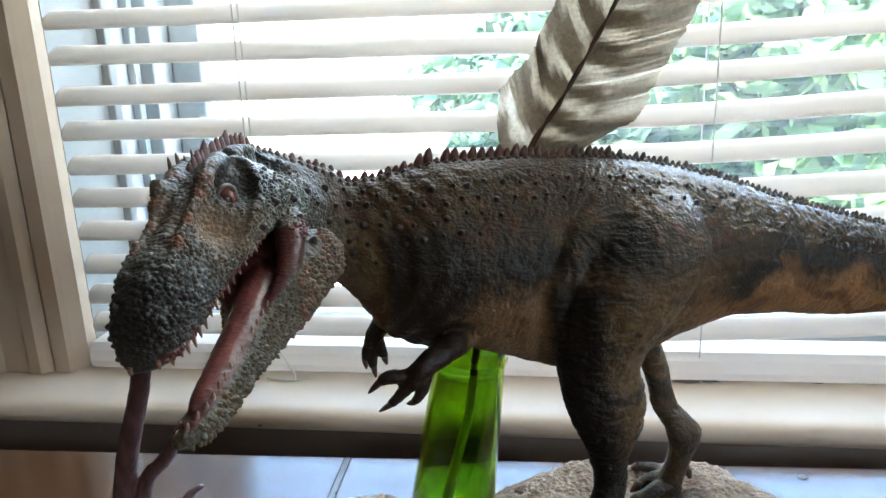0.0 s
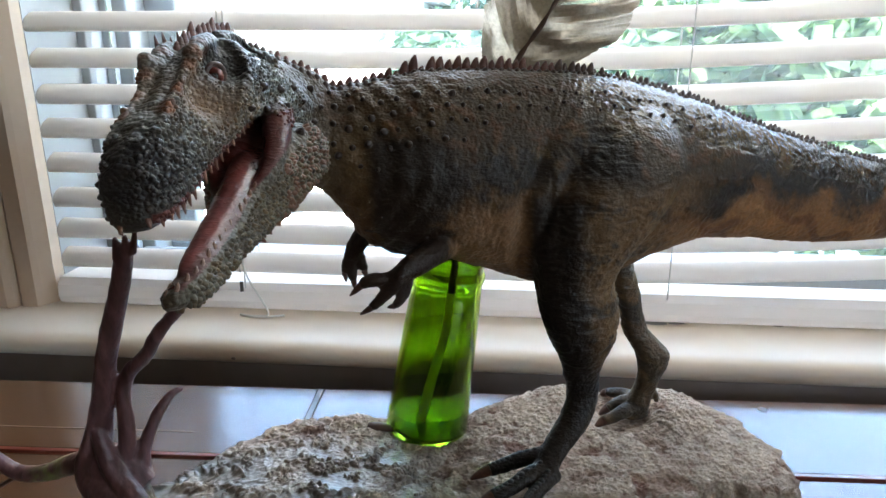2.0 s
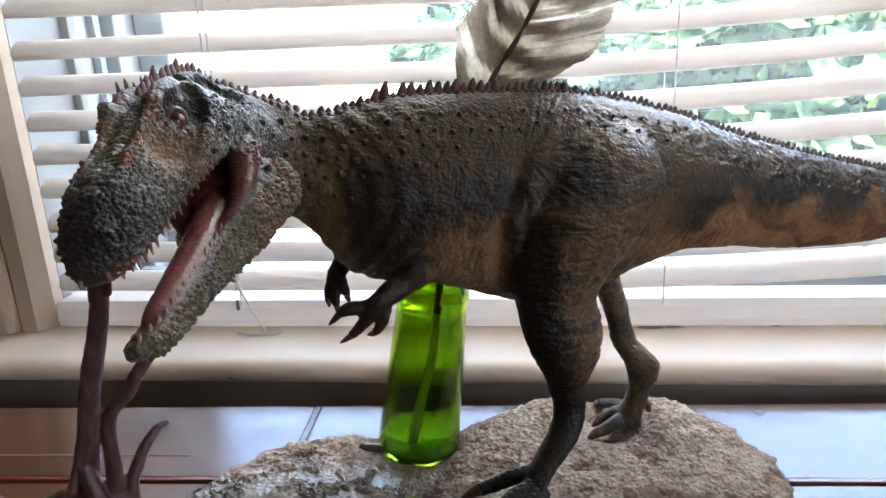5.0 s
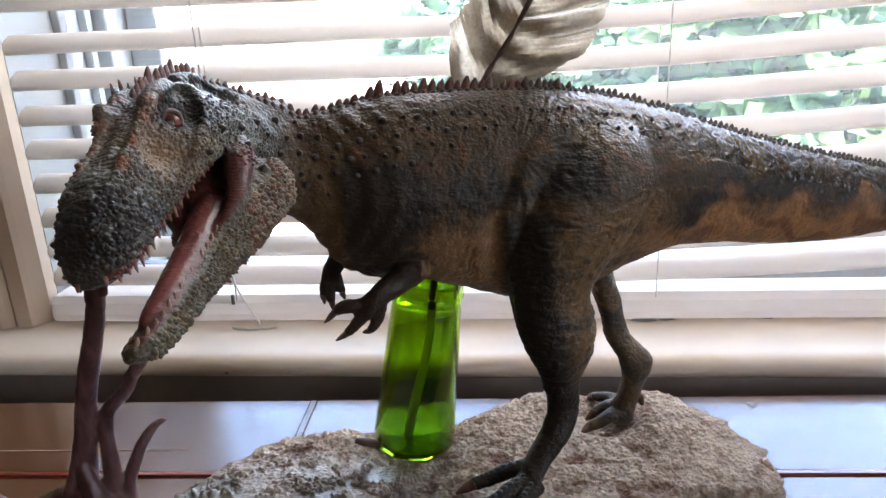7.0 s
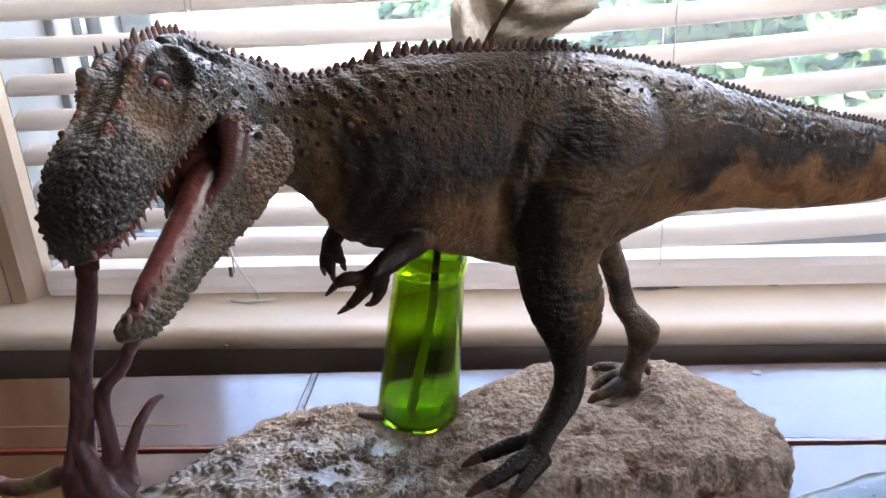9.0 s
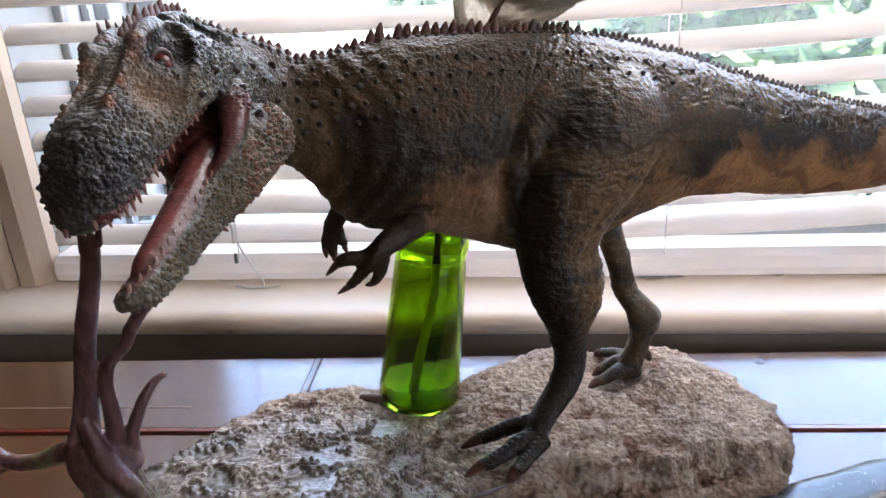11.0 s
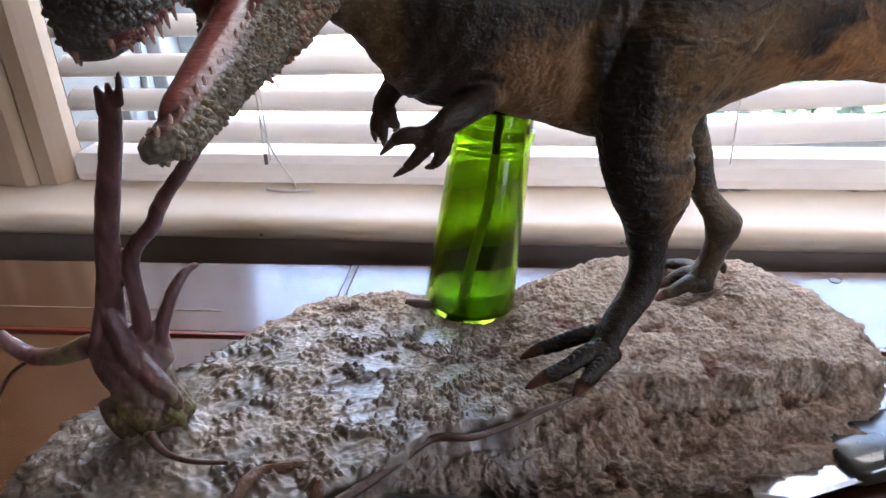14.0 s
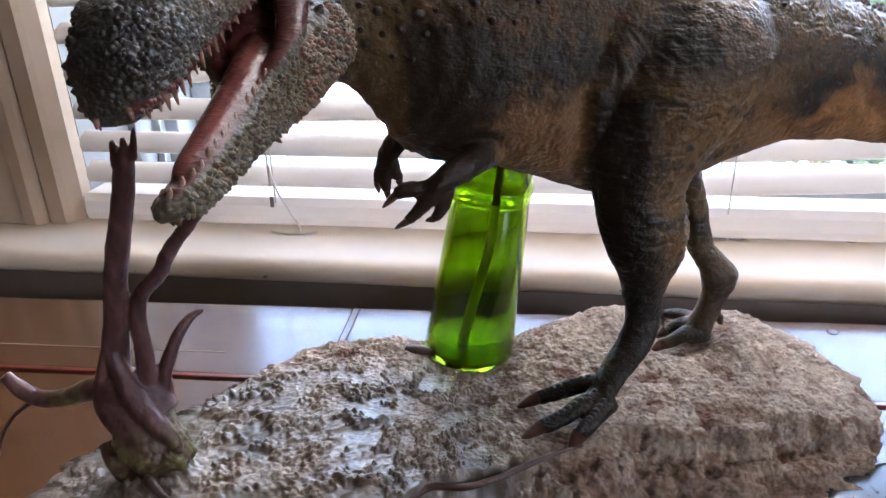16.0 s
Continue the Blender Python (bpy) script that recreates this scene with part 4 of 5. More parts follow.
            light = Vector((0.84, 0.80, 0.72)).lerp(Vector((0.62, 0.57, 0.49)), fade)
            cols += [(*light.lerp(dark, bar), 1)] * 2
        b = len(vs) - 14
        for j in range(6):
            fs.append((b + 2 * j, b + 2 * j + 1, b + 2 * j + 3, b + 2 * j + 2))
    me = bpy.data.meshes.new("vane")
    me.from_pydata(vs, [], fs)
    me.attributes.new("paint", "FLOAT_COLOR", "POINT").data.foreach_set("color", np.array(cols, float).ravel())
    me.materials.append(M_VANE)
    me.shade_smooth()
    ob = new("vane", me)
    ob["kind"] = "stuff"
    return hang(on_stand(ob), feather)
vane(1)
vane(-1)


# ---- dinosaur statue: one mesh ----
N_BODY = Vector((-0.37, 0.93, 0)).normalized()      # across the body, away from the room


def dinosaur():
    bm = bmesh.new()
    # trunk and tail: x, y, top, bottom, half width
    body = [(-0.030, 0.566, 0.333, 0.276, 0.021), (-0.007, 0.582, 0.3195, 0.2535, 0.023), (0.012, 0.590, 0.3200, 0.2245, 0.031), (0.034, 0.598, 0.3235, 0.2135, 0.040), (0.050, 0.604, 0.326, 0.212, 0.042),
            (0.082, 0.617, 0.3255, 0.200, 0.043), (0.115, 0.630, 0.3235, 0.187, 0.044), (0.150, 0.644, 0.3205, 0.184, 0.044), (0.186, 0.659, 0.3125, 0.197, 0.040), (0.225, 0.674, 0.2995, 0.2065, 0.034)]
    tail = [(0.225, 0.674, 0.2995, 0.2065, 0.034), (0.265, 0.690, 0.2835, 0.2025, 0.029), (0.308, 0.707, 0.2685, 0.1955, 0.0255), (0.353, 0.725, 0.2545, 0.1915, 0.0225), (0.393, 0.741, 0.244, 0.192, 0.019),
            (0.45, 0.762, 0.233, 0.196, 0.0145), (0.51, 0.778, 0.228, 0.204, 0.010), (0.57, 0.786, 0.228, 0.214, 0.006), (0.62, 0.788, 0.230, 0.225, 0.002)]
    rows = np.vstack([spline(body, 44), spline(tail, 40)[1:]])
    def ring(r):
        x, y, t, b, w = r
        return oval((x, y, (t + b) / 2), N_BODY * w, Vector((0, 0, (t - b) / 2)), 32, 2.15, 0.72)
    loft(bm, [ring(r) for r in rows])
    # head: y, mid x, top, bottom, half width; it leans, its near side up
    head = [(0.4045, -0.034, 0.2890, 0.2830, 0.003), (0.407, -0.034, 0.302, 0.2780, 0.0105), (0.414, -0.034, 0.3095, 0.2780, 0.0138), (0.426, -0.034, 0.3165, 0.2805, 0.0150), (0.436, -0.0335, 0.321, 0.2845, 0.0155),
            (0.446, -0.033, 0.326, 0.2885, 0.0168), (0.458, -0.033, 0.3325, 0.2925, 0.0195), (0.470, -0.0325, 0.338, 0.297, 0.0225), (0.483, -0.0325, 0.342, 0.3005, 0.0260), (0.500, -0.033, 0.3455, 0.302, 0.0300),
            (0.520, -0.033, 0.3465, 0.300, 0.0325), (0.540, -0.030, 0.3445, 0.288, 0.0270), (0.560, -0.025, 0.337, 0.280, 0.0230), (0.585, -0.012, 0.326, 0.266, 0.0210)]
    jaw = [(0.3990, -0.0170, 0.2565, 0.2525, 0.0025), (0.403, -0.0170, 0.2590, 0.2495, 0.0055), (0.412, -0.0165, 0.2610, 0.2475, 0.0076), (0.428, -0.0165, 0.2655, 0.2490, 0.0086), (0.445, -0.0168, 0.2715, 0.2520, 0.0100),
           (0.462, -0.0175, 0.2800, 0.2550, 0.0126), (0.480, -0.0185, 0.2885, 0.2560, 0.0180), (0.500, -0.020, 0.2970, 0.2570, 0.0248), (0.518, -0.0215, 0.3020, 0.2620, 0.0298), (0.532, -0.022, 0.3000, 0.2690, 0.0290), (0.541, -0.022, 0.2930, 0.2780, 0.0190)]
    head = [(y, x + 0.0095 * (1 - smooth01(0.47, 0.53, y)), t - 0.001 * (1 - smooth01(0.44, 0.47, y)), b, w * (0.96 if y < 0.46 else 1.0)) for y, x, t, b, w in head]
    jaw = [(y + 0.002, x + 0.0045 * (1 - smooth01(0.47, 0.53, y)), t - 0.0005, b - 0.0005, w) for y, x, t, b, w in jaw]
    def leaning(rows, power, tops, roll, shear):
        R = np.array(rows)
        def at_(y, deg, out=0.0):
            x, t, b, w = (float(np.interp(y, R[:, 0], R[:, k])) for k in (1, 2, 3, 4))
            lean = roll * (1 - smooth01(0.500, 0.55, y))
            top = float(np.interp(y, [0.405, 0.450, 0.475, 0.520], tops))
            a, q = math.cos(radians(deg)), math.sin(radians(deg))
            u, v = math.copysign(abs(a) ** (2 / power), a), math.copysign(abs(q) ** (2 / power), q)
            u *= 1 + (top - 1) * max(v, 0)
            side = Vector((w, 0.1 * w, lean * w))
            p = side * u + Vector((0, 0, (t - b) / 2 * v))
            q_ = Vector((x, y, (t + b) / 2)) + p + p.normalized() * out
            q_.x -= shear * (q_.z - 0.283) * (1 - smooth01(0.53, 0.585, y))
            return q_
        return at_
    hs, js = leaning(head, 2.4, (0.95, 0.82, 0.50, 0.60), 0.22, 0.20), leaning(jaw, 2.8, (1.02,) * 4, 0.40, 0.0)
    for at_, rows in ((hs, head), (js, jaw)):
        ys = np.interp(np.linspace(0, len(rows) - 1, 52), range(len(rows)), [r_[0] for r_ in rows])
        loft(bm, [[at_(float(y), 360 * k / 32) for k in range(32)] for y in ys])
    # flesh at the corner of the mouth, both sides; tongue
    for a, q in ((-38, 52), (218, 128)):
        tube(bm, [(*hs(0.512, a), 0.007), (*((hs(0.500, a) + js(0.500, q)) / 2), 0.0075), (*js(0.482, q), 0.0050), (*js(0.468, q, -0.003), 0.003)])
    tube(bm, [(*js(0.515, 90, -0.010), 0.012), (*js(0.480, 90, -0.005), 0.0095), (*js(0.455, 90, -0.002), 0.0080), (*js(0.432, 90, -0.001), 0.0066), (*js(0.418, 90, -0.001), 0.0048), (*js(0.412, 90, 0), 0.0016)])
    # throat
    tube(bm, [(-0.024, 0.530, 0.292, 0.020), (-0.024, 0.512, 0.292, 0.017), (-0.023, 0.496, 0.289, 0.010), (-0.022, 0.488, 0.286, 0.004)])
    # brow ridges along the snout, brow knobs, cheek bars
    for m_ in (1, -1):
        g = (lambda d: d) if m_ > 0 else (lambda d: 180 - d)
        tube(bm, [(*hs(0.490, g(62), 0.001), 0.0038), (*hs(0.474, g(58), 0.002), 0.0052), (*hs(0.458, g(56), 0.001), 0.0040), (*hs(0.446, g(56)), 0.0032), (*hs(0.434, g(54)), 0.0028), (*hs(0.420, g(52)), 0.0020)], n=26)
        tube(bm, [(*hs(0.466, g(60), -0.002), 0.0052), (*hs(0.4645, g(58), 0.005), 0.0045), (*hs(0.463, g(56), 0.0085), 0.0030)])
        tube(bm, [(*hs(0.492, g(55)), 0.003), (*hs(0.494, g(35)), 0.0038), (*hs(0.487, g(15)), 0.0040), (*hs(0.473, g(0)), 0.0036), (*hs(0.462, g(-8)), 0.002)])
        tube(bm, [(*hs(0.498, g(58)), 0.004), (*hs(0.518, g(45)), 0.005), (*hs(0.533, g(20)), 0.005)])
    # near leg by height: z, front x, back x, mid y, half depth
    near = [(0.306, 0.158, 0.186, 0.650, 0.014), (0.296, 0.146, 0.198, 0.641, 0.020), (0.281, 0.133, 0.206, 0.631, 0.0265), (0.262, 0.121, 0.210, 0.6225, 0.0325), (0.244, 0.114, 0.201, 0.618, 0.035), (0.227, 0.1115, 0.190, 0.615, 0.033), (0.211, 0.1135, 0.176, 0.611, 0.0295), (0.194, 0.1165, 0.1665, 0.607, 0.0245),
            (0.177, 0.1200, 0.1700, 0.605, 0.0225), (0.159, 0.1260, 0.1690, 0.604, 0.0200), (0.147, 0.1320, 0.1645, 0.604, 0.0170), (0.134, 0.1360, 0.1600, 0.605, 0.0125), (0.118, 0.1385, 0.1590, 0.605, 0.0100), (0.104, 0.1350, 0.1575, 0.601, 0.0098),
            (0.094, 0.1285, 0.1510, 0.595, 0.0100), (0.084, 0.1215, 0.1415, 0.588, 0.0105), (0.075, 0.1185, 0.1350, 0.581, 0.0100), (0.067, 0.1180, 0.1325, 0.577, 0.0080)]
    far = [(0.285, 0.140, 0.205, 0.672, 0.020), (0.262, 0.128, 0.205, 0.680, 0.030), (0.235, 0.128, 0.198, 0.687, 0.030), (0.210, 0.145, 0.194, 0.692, 0.026), (0.188, 0.162, 0.189, 0.697, 0.020), (0.173, 0.171, 0.1905, 0.699, 0.016), (0.158, 0.1755, 0.1950, 0.700, 0.014), (0.142, 0.1810, 0.1985, 0.700, 0.012),
           (0.124, 0.1845, 0.2035, 0.699, 0.011), (0.112, 0.1915, 0.2155, 0.696, 0.0115), (0.104, 0.1950, 0.2210, 0.694, 0.0115), (0.090, 0.1970, 0.2180, 0.695, 0.010), (0.074, 0.1945, 0.2130, 0.698, 0.0095), (0.062, 0.1890, 0.2100, 0.698, 0.0100), (0.050, 0.1860, 0.2080, 0.696, 0.009)]
    for leg in (near, far):
        loft(bm, [oval(((a + b) / 2, y, z), Vector(((b - a) / 2, (b - a) * 0.1, 0)), Vector((0, d, 0)), 22, 2.1) for z, a, b, y, d in spline(leg, 54)])
    toes = [[(0.131, 0.590, 0.078, 0.0071), (0.114, 0.588, 0.0765, 0.0054), (0.098, 0.5845, 0.0715, 0.0047), (0.0885, 0.5820, 0.0690, 0.0040)],
            [(0.129, 0.582, 0.075, 0.0075), (0.114, 0.571, 0.073, 0.0057), (0.101, 0.562, 0.0685, 0.0050), (0.092, 0.5575, 0.0665, 0.0042)],
            [(0.130, 0.578, 0.073, 0.0070), (0.123, 0.566, 0.070, 0.0052), (0.1165, 0.558, 0.0665, 0.0047), (0.1135, 0.5545, 0.065, 0.0038)],
            [(0.197, 0.694, 0.058, 0.0071), (0.186, 0.687, 0.057, 0.0054), (0.177, 0.683, 0.0535, 0.0047), (0.172, 0.682, 0.052, 0.0039)],
            [(0.196, 0.699, 0.060, 0.0070), (0.187, 0.700, 0.0595, 0.0052), (0.180, 0.699, 0.056, 0.0045), (0.176, 0.698, 0.054, 0.0037)],
            [(0.197, 0.704, 0.061, 0.0065), (0.189, 0.713, 0.060, 0.0050), (0.182, 0.720, 0.057, 0.0043), (0.178, 0.724, 0.055, 0.0035)],
            [(0.207, 0.700, 0.074, 0.0048), (0.213, 0.701, 0.066, 0.0033), (0.2145, 0.701, 0.060, 0.0014)]]
    claws = [((0.0895, 0.5822, 0.0695), (0.0755, 0.5785, 0.0640)), ((0.093, 0.5580, 0.067), (0.0805, 0.5520, 0.0615)), ((0.1140, 0.5550, 0.0655), (0.1080, 0.5490, 0.0605)),
             ((0.173, 0.6822, 0.0525), (0.1645, 0.680, 0.0475)), ((0.177, 0.698, 0.0545), (0.169, 0.697, 0.049)), ((0.179, 0.7235, 0.0555), (0.172, 0.728, 0.050))]
    for t in toes:
        tube(bm, t)
    # arms and fingers
    arms = [[(0.060, 0.588, 0.226, 0.012), (0.057, 0.573, 0.2225, 0.0092), (0.050, 0.561, 0.2195, 0.0074), (0.041, 0.552, 0.215, 0.0062), (0.036, 0.550, 0.210, 0.0058)],
            [(0.042, 0.552, 0.216, 0.0052), (0.032, 0.549, 0.2125, 0.0043), (0.0235, 0.547, 0.2125, 0.0040), (0.0185, 0.546, 0.210, 0.0032)],
            [(0.039, 0.551, 0.210, 0.0050), (0.033, 0.549, 0.2055, 0.0040), (0.0275, 0.548, 0.1985, 0.0036), (0.0240, 0.547, 0.1960, 0.0026)],
            [(0.044, 0.553, 0.211, 0.0045), (0.0425, 0.552, 0.204, 0.0040), (0.040, 0.551, 0.199, 0.0034), (0.0370, 0.550, 0.1965, 0.0024)],
            [(0.016, 0.622, 0.232, 0.011), (0.006, 0.615, 0.222, 0.0080), (-0.001, 0.611, 0.213, 0.0066), (-0.003, 0.610, 0.206, 0.0060)],
            [(-0.004, 0.610, 0.208, 0.0042), (-0.0075, 0.609, 0.202, 0.0035), (-0.0085, 0.608, 0.196, 0.0028)],
            [(-0.002, 0.610, 0.206, 0.0042), (-0.0035, 0.609, 0.198, 0.0034), (-0.003, 0.608, 0.191, 0.0026)],
            [(0.001, 0.611, 0.208, 0.0042), (0.0035, 0.610, 0.201, 0.0034), (0.0045, 0.609, 0.197, 0.0026)]]
    finger_claws = [((0.0195, 0.546, 0.2105), (0.0120, 0.5440, 0.2035)), ((0.0245, 0.547, 0.1962), (0.0170, 0.5455, 0.1918)), ((0.0375, 0.550, 0.1965), (0.0325, 0.549, 0.1955)),
                    ((-0.0085, 0.608, 0.1965), (-0.0075, 0.607, 0.1895)), ((-0.003, 0.608, 0.1915), (-0.0015, 0.607, 0.1835)), ((0.0045, 0.609, 0.1975), (0.0065, 0.608, 0.1925))]
    for t in arms:
        tube(bm, t, sides=10)
    # fuse into one skin
    skin = fuse(bm, 0.00095, 8)
    nv = len(skin.vertices)
    co, no = np.zeros(nv * 3), np.zeros(nv * 3)
    skin.vertices.foreach_get("co", co)
    skin.vertices.foreach_get("normal", no)
    co, no = co.reshape(-1, 3), no.reshape(-1, 3)

    def near_to(c, r):
        q = ((co - np.array(c)) ** 2).sum(1) / (r * r)
        return np.exp(-q * 1.6)
    # hollows: eye sockets, cheek openings, nostrils, ear region
    for g in ((lambda d: d), (lambda d: 180 - d)):
        for c, r, d in ((hs(0.475, g(30)), 0.0100, 0.0060), (hs(0.4545, g(18)), 0.0125, 0.0060), (hs(0.437, g(15)), 0.007, 0.0012),
                        (hs(0.4135, g(28)), 0.0034, 0.0022), (hs(0.521, g(32)), 0.011, 0.0062), (hs(0.508, g(42)), 0.006, 0.0028)):
            co -= no * (near_to(c, r) * d)[:, None]
    # neck and hip folds, ribs
    u = (co[:, 0] - 0.049) * 0.93 + (co[:, 1] - 0.604) * 0.37      # along the body from the shoulder
    z = co[:, 2]
    folds = np.sin(u * 420 + 9 * np.sin(z * 40)) * np.exp(-((u + 0.03) / 0.03) ** 2) * 0.0006
    ribs = np.sin(u * 330 + 60 * z) * np.exp(-((u - 0.05) / 0.035) ** 2 - ((z - 0.24) / 0.03) ** 2) * 0.0006
    co += no * (folds + ribs)[:, None]
    # crease between belly and thigh, wrinkles fanning out from the hip, across the thigh and down the flank
    nearside = np.clip((0.655 + 0.4 * (co[:, 0] - 0.165) - co[:, 1]) / 0.02, 0, 1)
    crease = np.exp(-((co[:, 0] - np.interp(z, [0.19, 0.22, 0.25, 0.287, 0.30], [0.1085, 0.1075, 0.1105, 0.124, 0.132])) / 0.0055) ** 2) * np.clip((z - 0.192) / 0.012, 0, 1) * np.clip((0.297 - z) / 0.015, 0, 1)
    co -= no * (0.0038 * crease * nearside)[:, None]
    def creased(k):
        return np.array([1 - 2.4 * abs(noise.noise(Vector(q))) for q in k])
    hr, ha = np.hypot(co[:, 0] - 0.124, z - 0.287), np.arctan2(z - 0.287, co[:, 0] - 0.124)
    wa = np.array([noise.noise(Vector(c) * 70) for c in co])
    fan = creased(np.c_[ha * 7.5 + 0.5 * wa, hr * 45, wa * 0.3]) * np.exp(-((hr - 0.024) / 0.020) ** 2) * np.clip((co[:, 0] - 0.116) / 0.012, 0, 1)
    on_leg = np.clip((0.285 - z) / 0.03, 0, 1) * np.clip((co[:, 0] - 0.108) / 0.008, 0, 1) * np.clip((0.225 - co[:, 0]) / 0.03, 0, 1) * np.clip((z - 0.10) / 0.03, 0, 1)
    across = creased(np.c_[co[:, 0] * 60 + wa, co[:, 1] * 60, z * 330 + 1.6 * wa]) * on_leg
    trunk = np.clip((0.120 - co[:, 0]) / 0.01, 0, 1) * np.clip((co[:, 0] + 0.01) / 0.02, 0, 1) * np.clip((co[:, 1] - 0.565) / 0.01, 0, 1)
    along = creased(np.c_[u * 330 + 2.2 * wa, 6 * wa, z * 110 + wa]) * trunk
    tailw = creased(np.c_[u * 210 + 2 * wa, co[:, 1] * 40, z * 120 + wa]) * np.clip((co[:, 0] - 0.205) / 0.02, 0, 1)
    co += no * (0.00075 * fan * nearside + 0.00065 * across + 0.00038 * along + 0.0005 * tailw)[:, None]
    d1 = np.array([noise.fractal(Vector(c) * 110, 0.8, 2.1, 4) for c in co])
    d2 = np.array([noise.noise(Vector((c[0] * 45, c[1] * 45, c[2] * 45))) for c in co])
    d3 = np.array([noise.noise(Vector((c[0] * 330, c[1] * 330, c[2] * 520))) for c in co])
    headish = np.clip((0.575 - co[:, 1]) / 0.04, 0, 1) * np.clip((0.02 - co[:, 0]) / 0.03, 0, 1)
    # inside of the mouth
    J, Hd = np.array(jaw), np.array(head)
    jx, jt, jw = (np.interp(co[:, 1], J[:, 0], J[:, k]) for k in (1, 2, 4))
    hb = np.interp(co[:, 1], Hd[:, 0], Hd[:, 3])
    dx = co[:, 0] - jx
    mouthy = ((co[:, 1] > 0.404) & (co[:, 1] < 0.525) & (np.abs(dx) < 0.95 * jw) & (z > jt + 0.40 * dx - 0.0022) & (z < hb + 0.22 * (co[:, 0] + 0.034) + 0.003)).astype(float)
    cc = (hs(0.502, -38) + js(0.500, 52)) / 2
    mouthy = np.maximum(mouthy, np.clip(near_to(cc, 0.0125) * 2.2 - 0.9, 0, 1))
    co += no * ((0.00055 * d1 + 0.00030 * d3) * (1 - 0.7 * mouthy) * (1 + 0.4 * headish))[:, None]

    # paint: brushed pattern, built up in layers
    def mask(v, a, b):
        t = np.clip((v - a) / (b - a), 0, 1)
        return t * t * (3 - 2 * t)
    P = np.zeros((nv, 3))
    def lay(col, m):
        P[:] = P * (1 - m[:, None]) + np.array(col) * m[:, None]
    topz = np.interp(co[:, 0], [-0.03, 0.02, 0.05, 0.115, 0.15, 0.186, 0.225, 0.265, 0.308, 0.393, 0.5, 0.62], [0.333, 0.3205, 0.326, 0.3235, 0.3205, 0.3125, 0.2995, 0.2835, 0.2685, 0.244, 0.228, 0.230])
    depth = topz - z
    lay((0.125, 0.098, 0.060), np.ones(nv))
    lay((0.20, 0.145, 0.085), mask(d1 + d2, -0.2, 0.5) * 0.8)
    # dark saddle on back, with scalloped lower edge
    edge = 0.066 + 0.009 * d1 + 0.007 * np.sin(u * 105 + 1.0) + 0.005 * np.sin(u * 47) + 0.010 * d2 - 0.036 * mask(u, 0.13, 0.31)
    saddle = mask(depth, edge + 0.010, edge - 0.008)
    lay((0.060, 0.050, 0.030), saddle * 0.97)
    lay((0.135, 0.112, 0.055), saddle * mask(d2 + 0.6 * d1, -0.05, 0.45) * 0.62)
    lay((0.016, 0.015, 0.012), saddle * mask(d2 - 0.5 * d1, 0.12, 0.42) * mask(depth, 0.022, 0.040) * 0.85)
    lay((0.095, 0.084, 0.066), saddle * mask(depth, 0.040, 0.015) * mask(u, 0.03, -0.03) * 0.7)
    lay((0.13, 0.065, 0.03), saddle * mask(d1 - 0.4 * d2, 0.15, 0.6) * 0.55)
    lay((0.058, 0.048, 0.040), mask(depth, 0.028, 0.006) * mask(d1, -0.2, 0.4) * 0.5)
    lay((0.010, 0.009, 0.008), np.clip(1.4 * np.exp(-((depth - edge + 0.008) / 0.014) ** 2), 0, 1) * mask(u, -0.02, 0.01) * mask(d2 + 0.6 * d1, -0.7, 0.0) * mask(z, 0.19, 0.21) * 0.94)
    # dark shoulder bar and chest
    shoulder = np.exp(-((u + 0.013 + 0.25 * (z - 0.25)) / 0.029) ** 4) * mask(z, 0.195, 0.212) * mask(z, 0.298, 0.276)
    lay((0.015, 0.014, 0.013), np.clip(shoulder * 2.2 * (0.85 + 0.6 * d2 + 0.3 * d1), 0, 1) * 0.95)
    # throat
    throat = mask(u, -0.034, -0.046) * mask(z, 0.305, 0.285) * (1 - headish * 0.4)
    lay((0.185, 0.15, 0.085), throat * 0.75)
    # belly patch
    belly = np.exp(-((u - 0.046 + 0.012 * d1) / 0.041) ** 8 - ((z - 0.214 + 0.008 * d2 + 0.008 * d1) / 0.038) ** 8)
    lay((0.28, 0.208, 0.140), np.clip(belly * (0.95 + 0.35 * d1), 0, 1) * 0.93)
    # thin darker lines in the flank wrinkles
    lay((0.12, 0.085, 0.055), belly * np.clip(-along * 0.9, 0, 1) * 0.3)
    # dark ahead of the thigh: black paint plus the crease's shade painted in
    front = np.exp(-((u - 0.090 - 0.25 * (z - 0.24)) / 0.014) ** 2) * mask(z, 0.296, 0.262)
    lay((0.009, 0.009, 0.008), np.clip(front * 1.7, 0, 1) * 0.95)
    # thighs: tan with broken dark cross stripes
    leg = mask(z, 0.268, 0.245) * mask(co[:, 0], 0.108, 0.118) * mask(co[:, 0], 0.235, 0.205) * (np.abs((co[:, 1] - 0.65) - 0.4 * (co[:, 0] - 0.165)) > 0.018)
    lay((0.20, 0.155, 0.085), leg * 0.9)
    # darker in the thigh wrinkles
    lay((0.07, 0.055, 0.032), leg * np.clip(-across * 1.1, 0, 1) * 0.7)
    stripe = mask(np.sin(z * 210 + 40 * (co[:, 0] - 0.15) + 2.2 * d2), 0.1, 0.8)
    lay((0.022, 0.021, 0.017), leg * np.clip(stripe * 0.95 * mask(d1 + 0.6 * d2, -0.35, 0.25) + 0.5 * mask(d1, 0.2, 0.5), 0, 1) * mask(z, 0.10, 0.16) * 0.85)
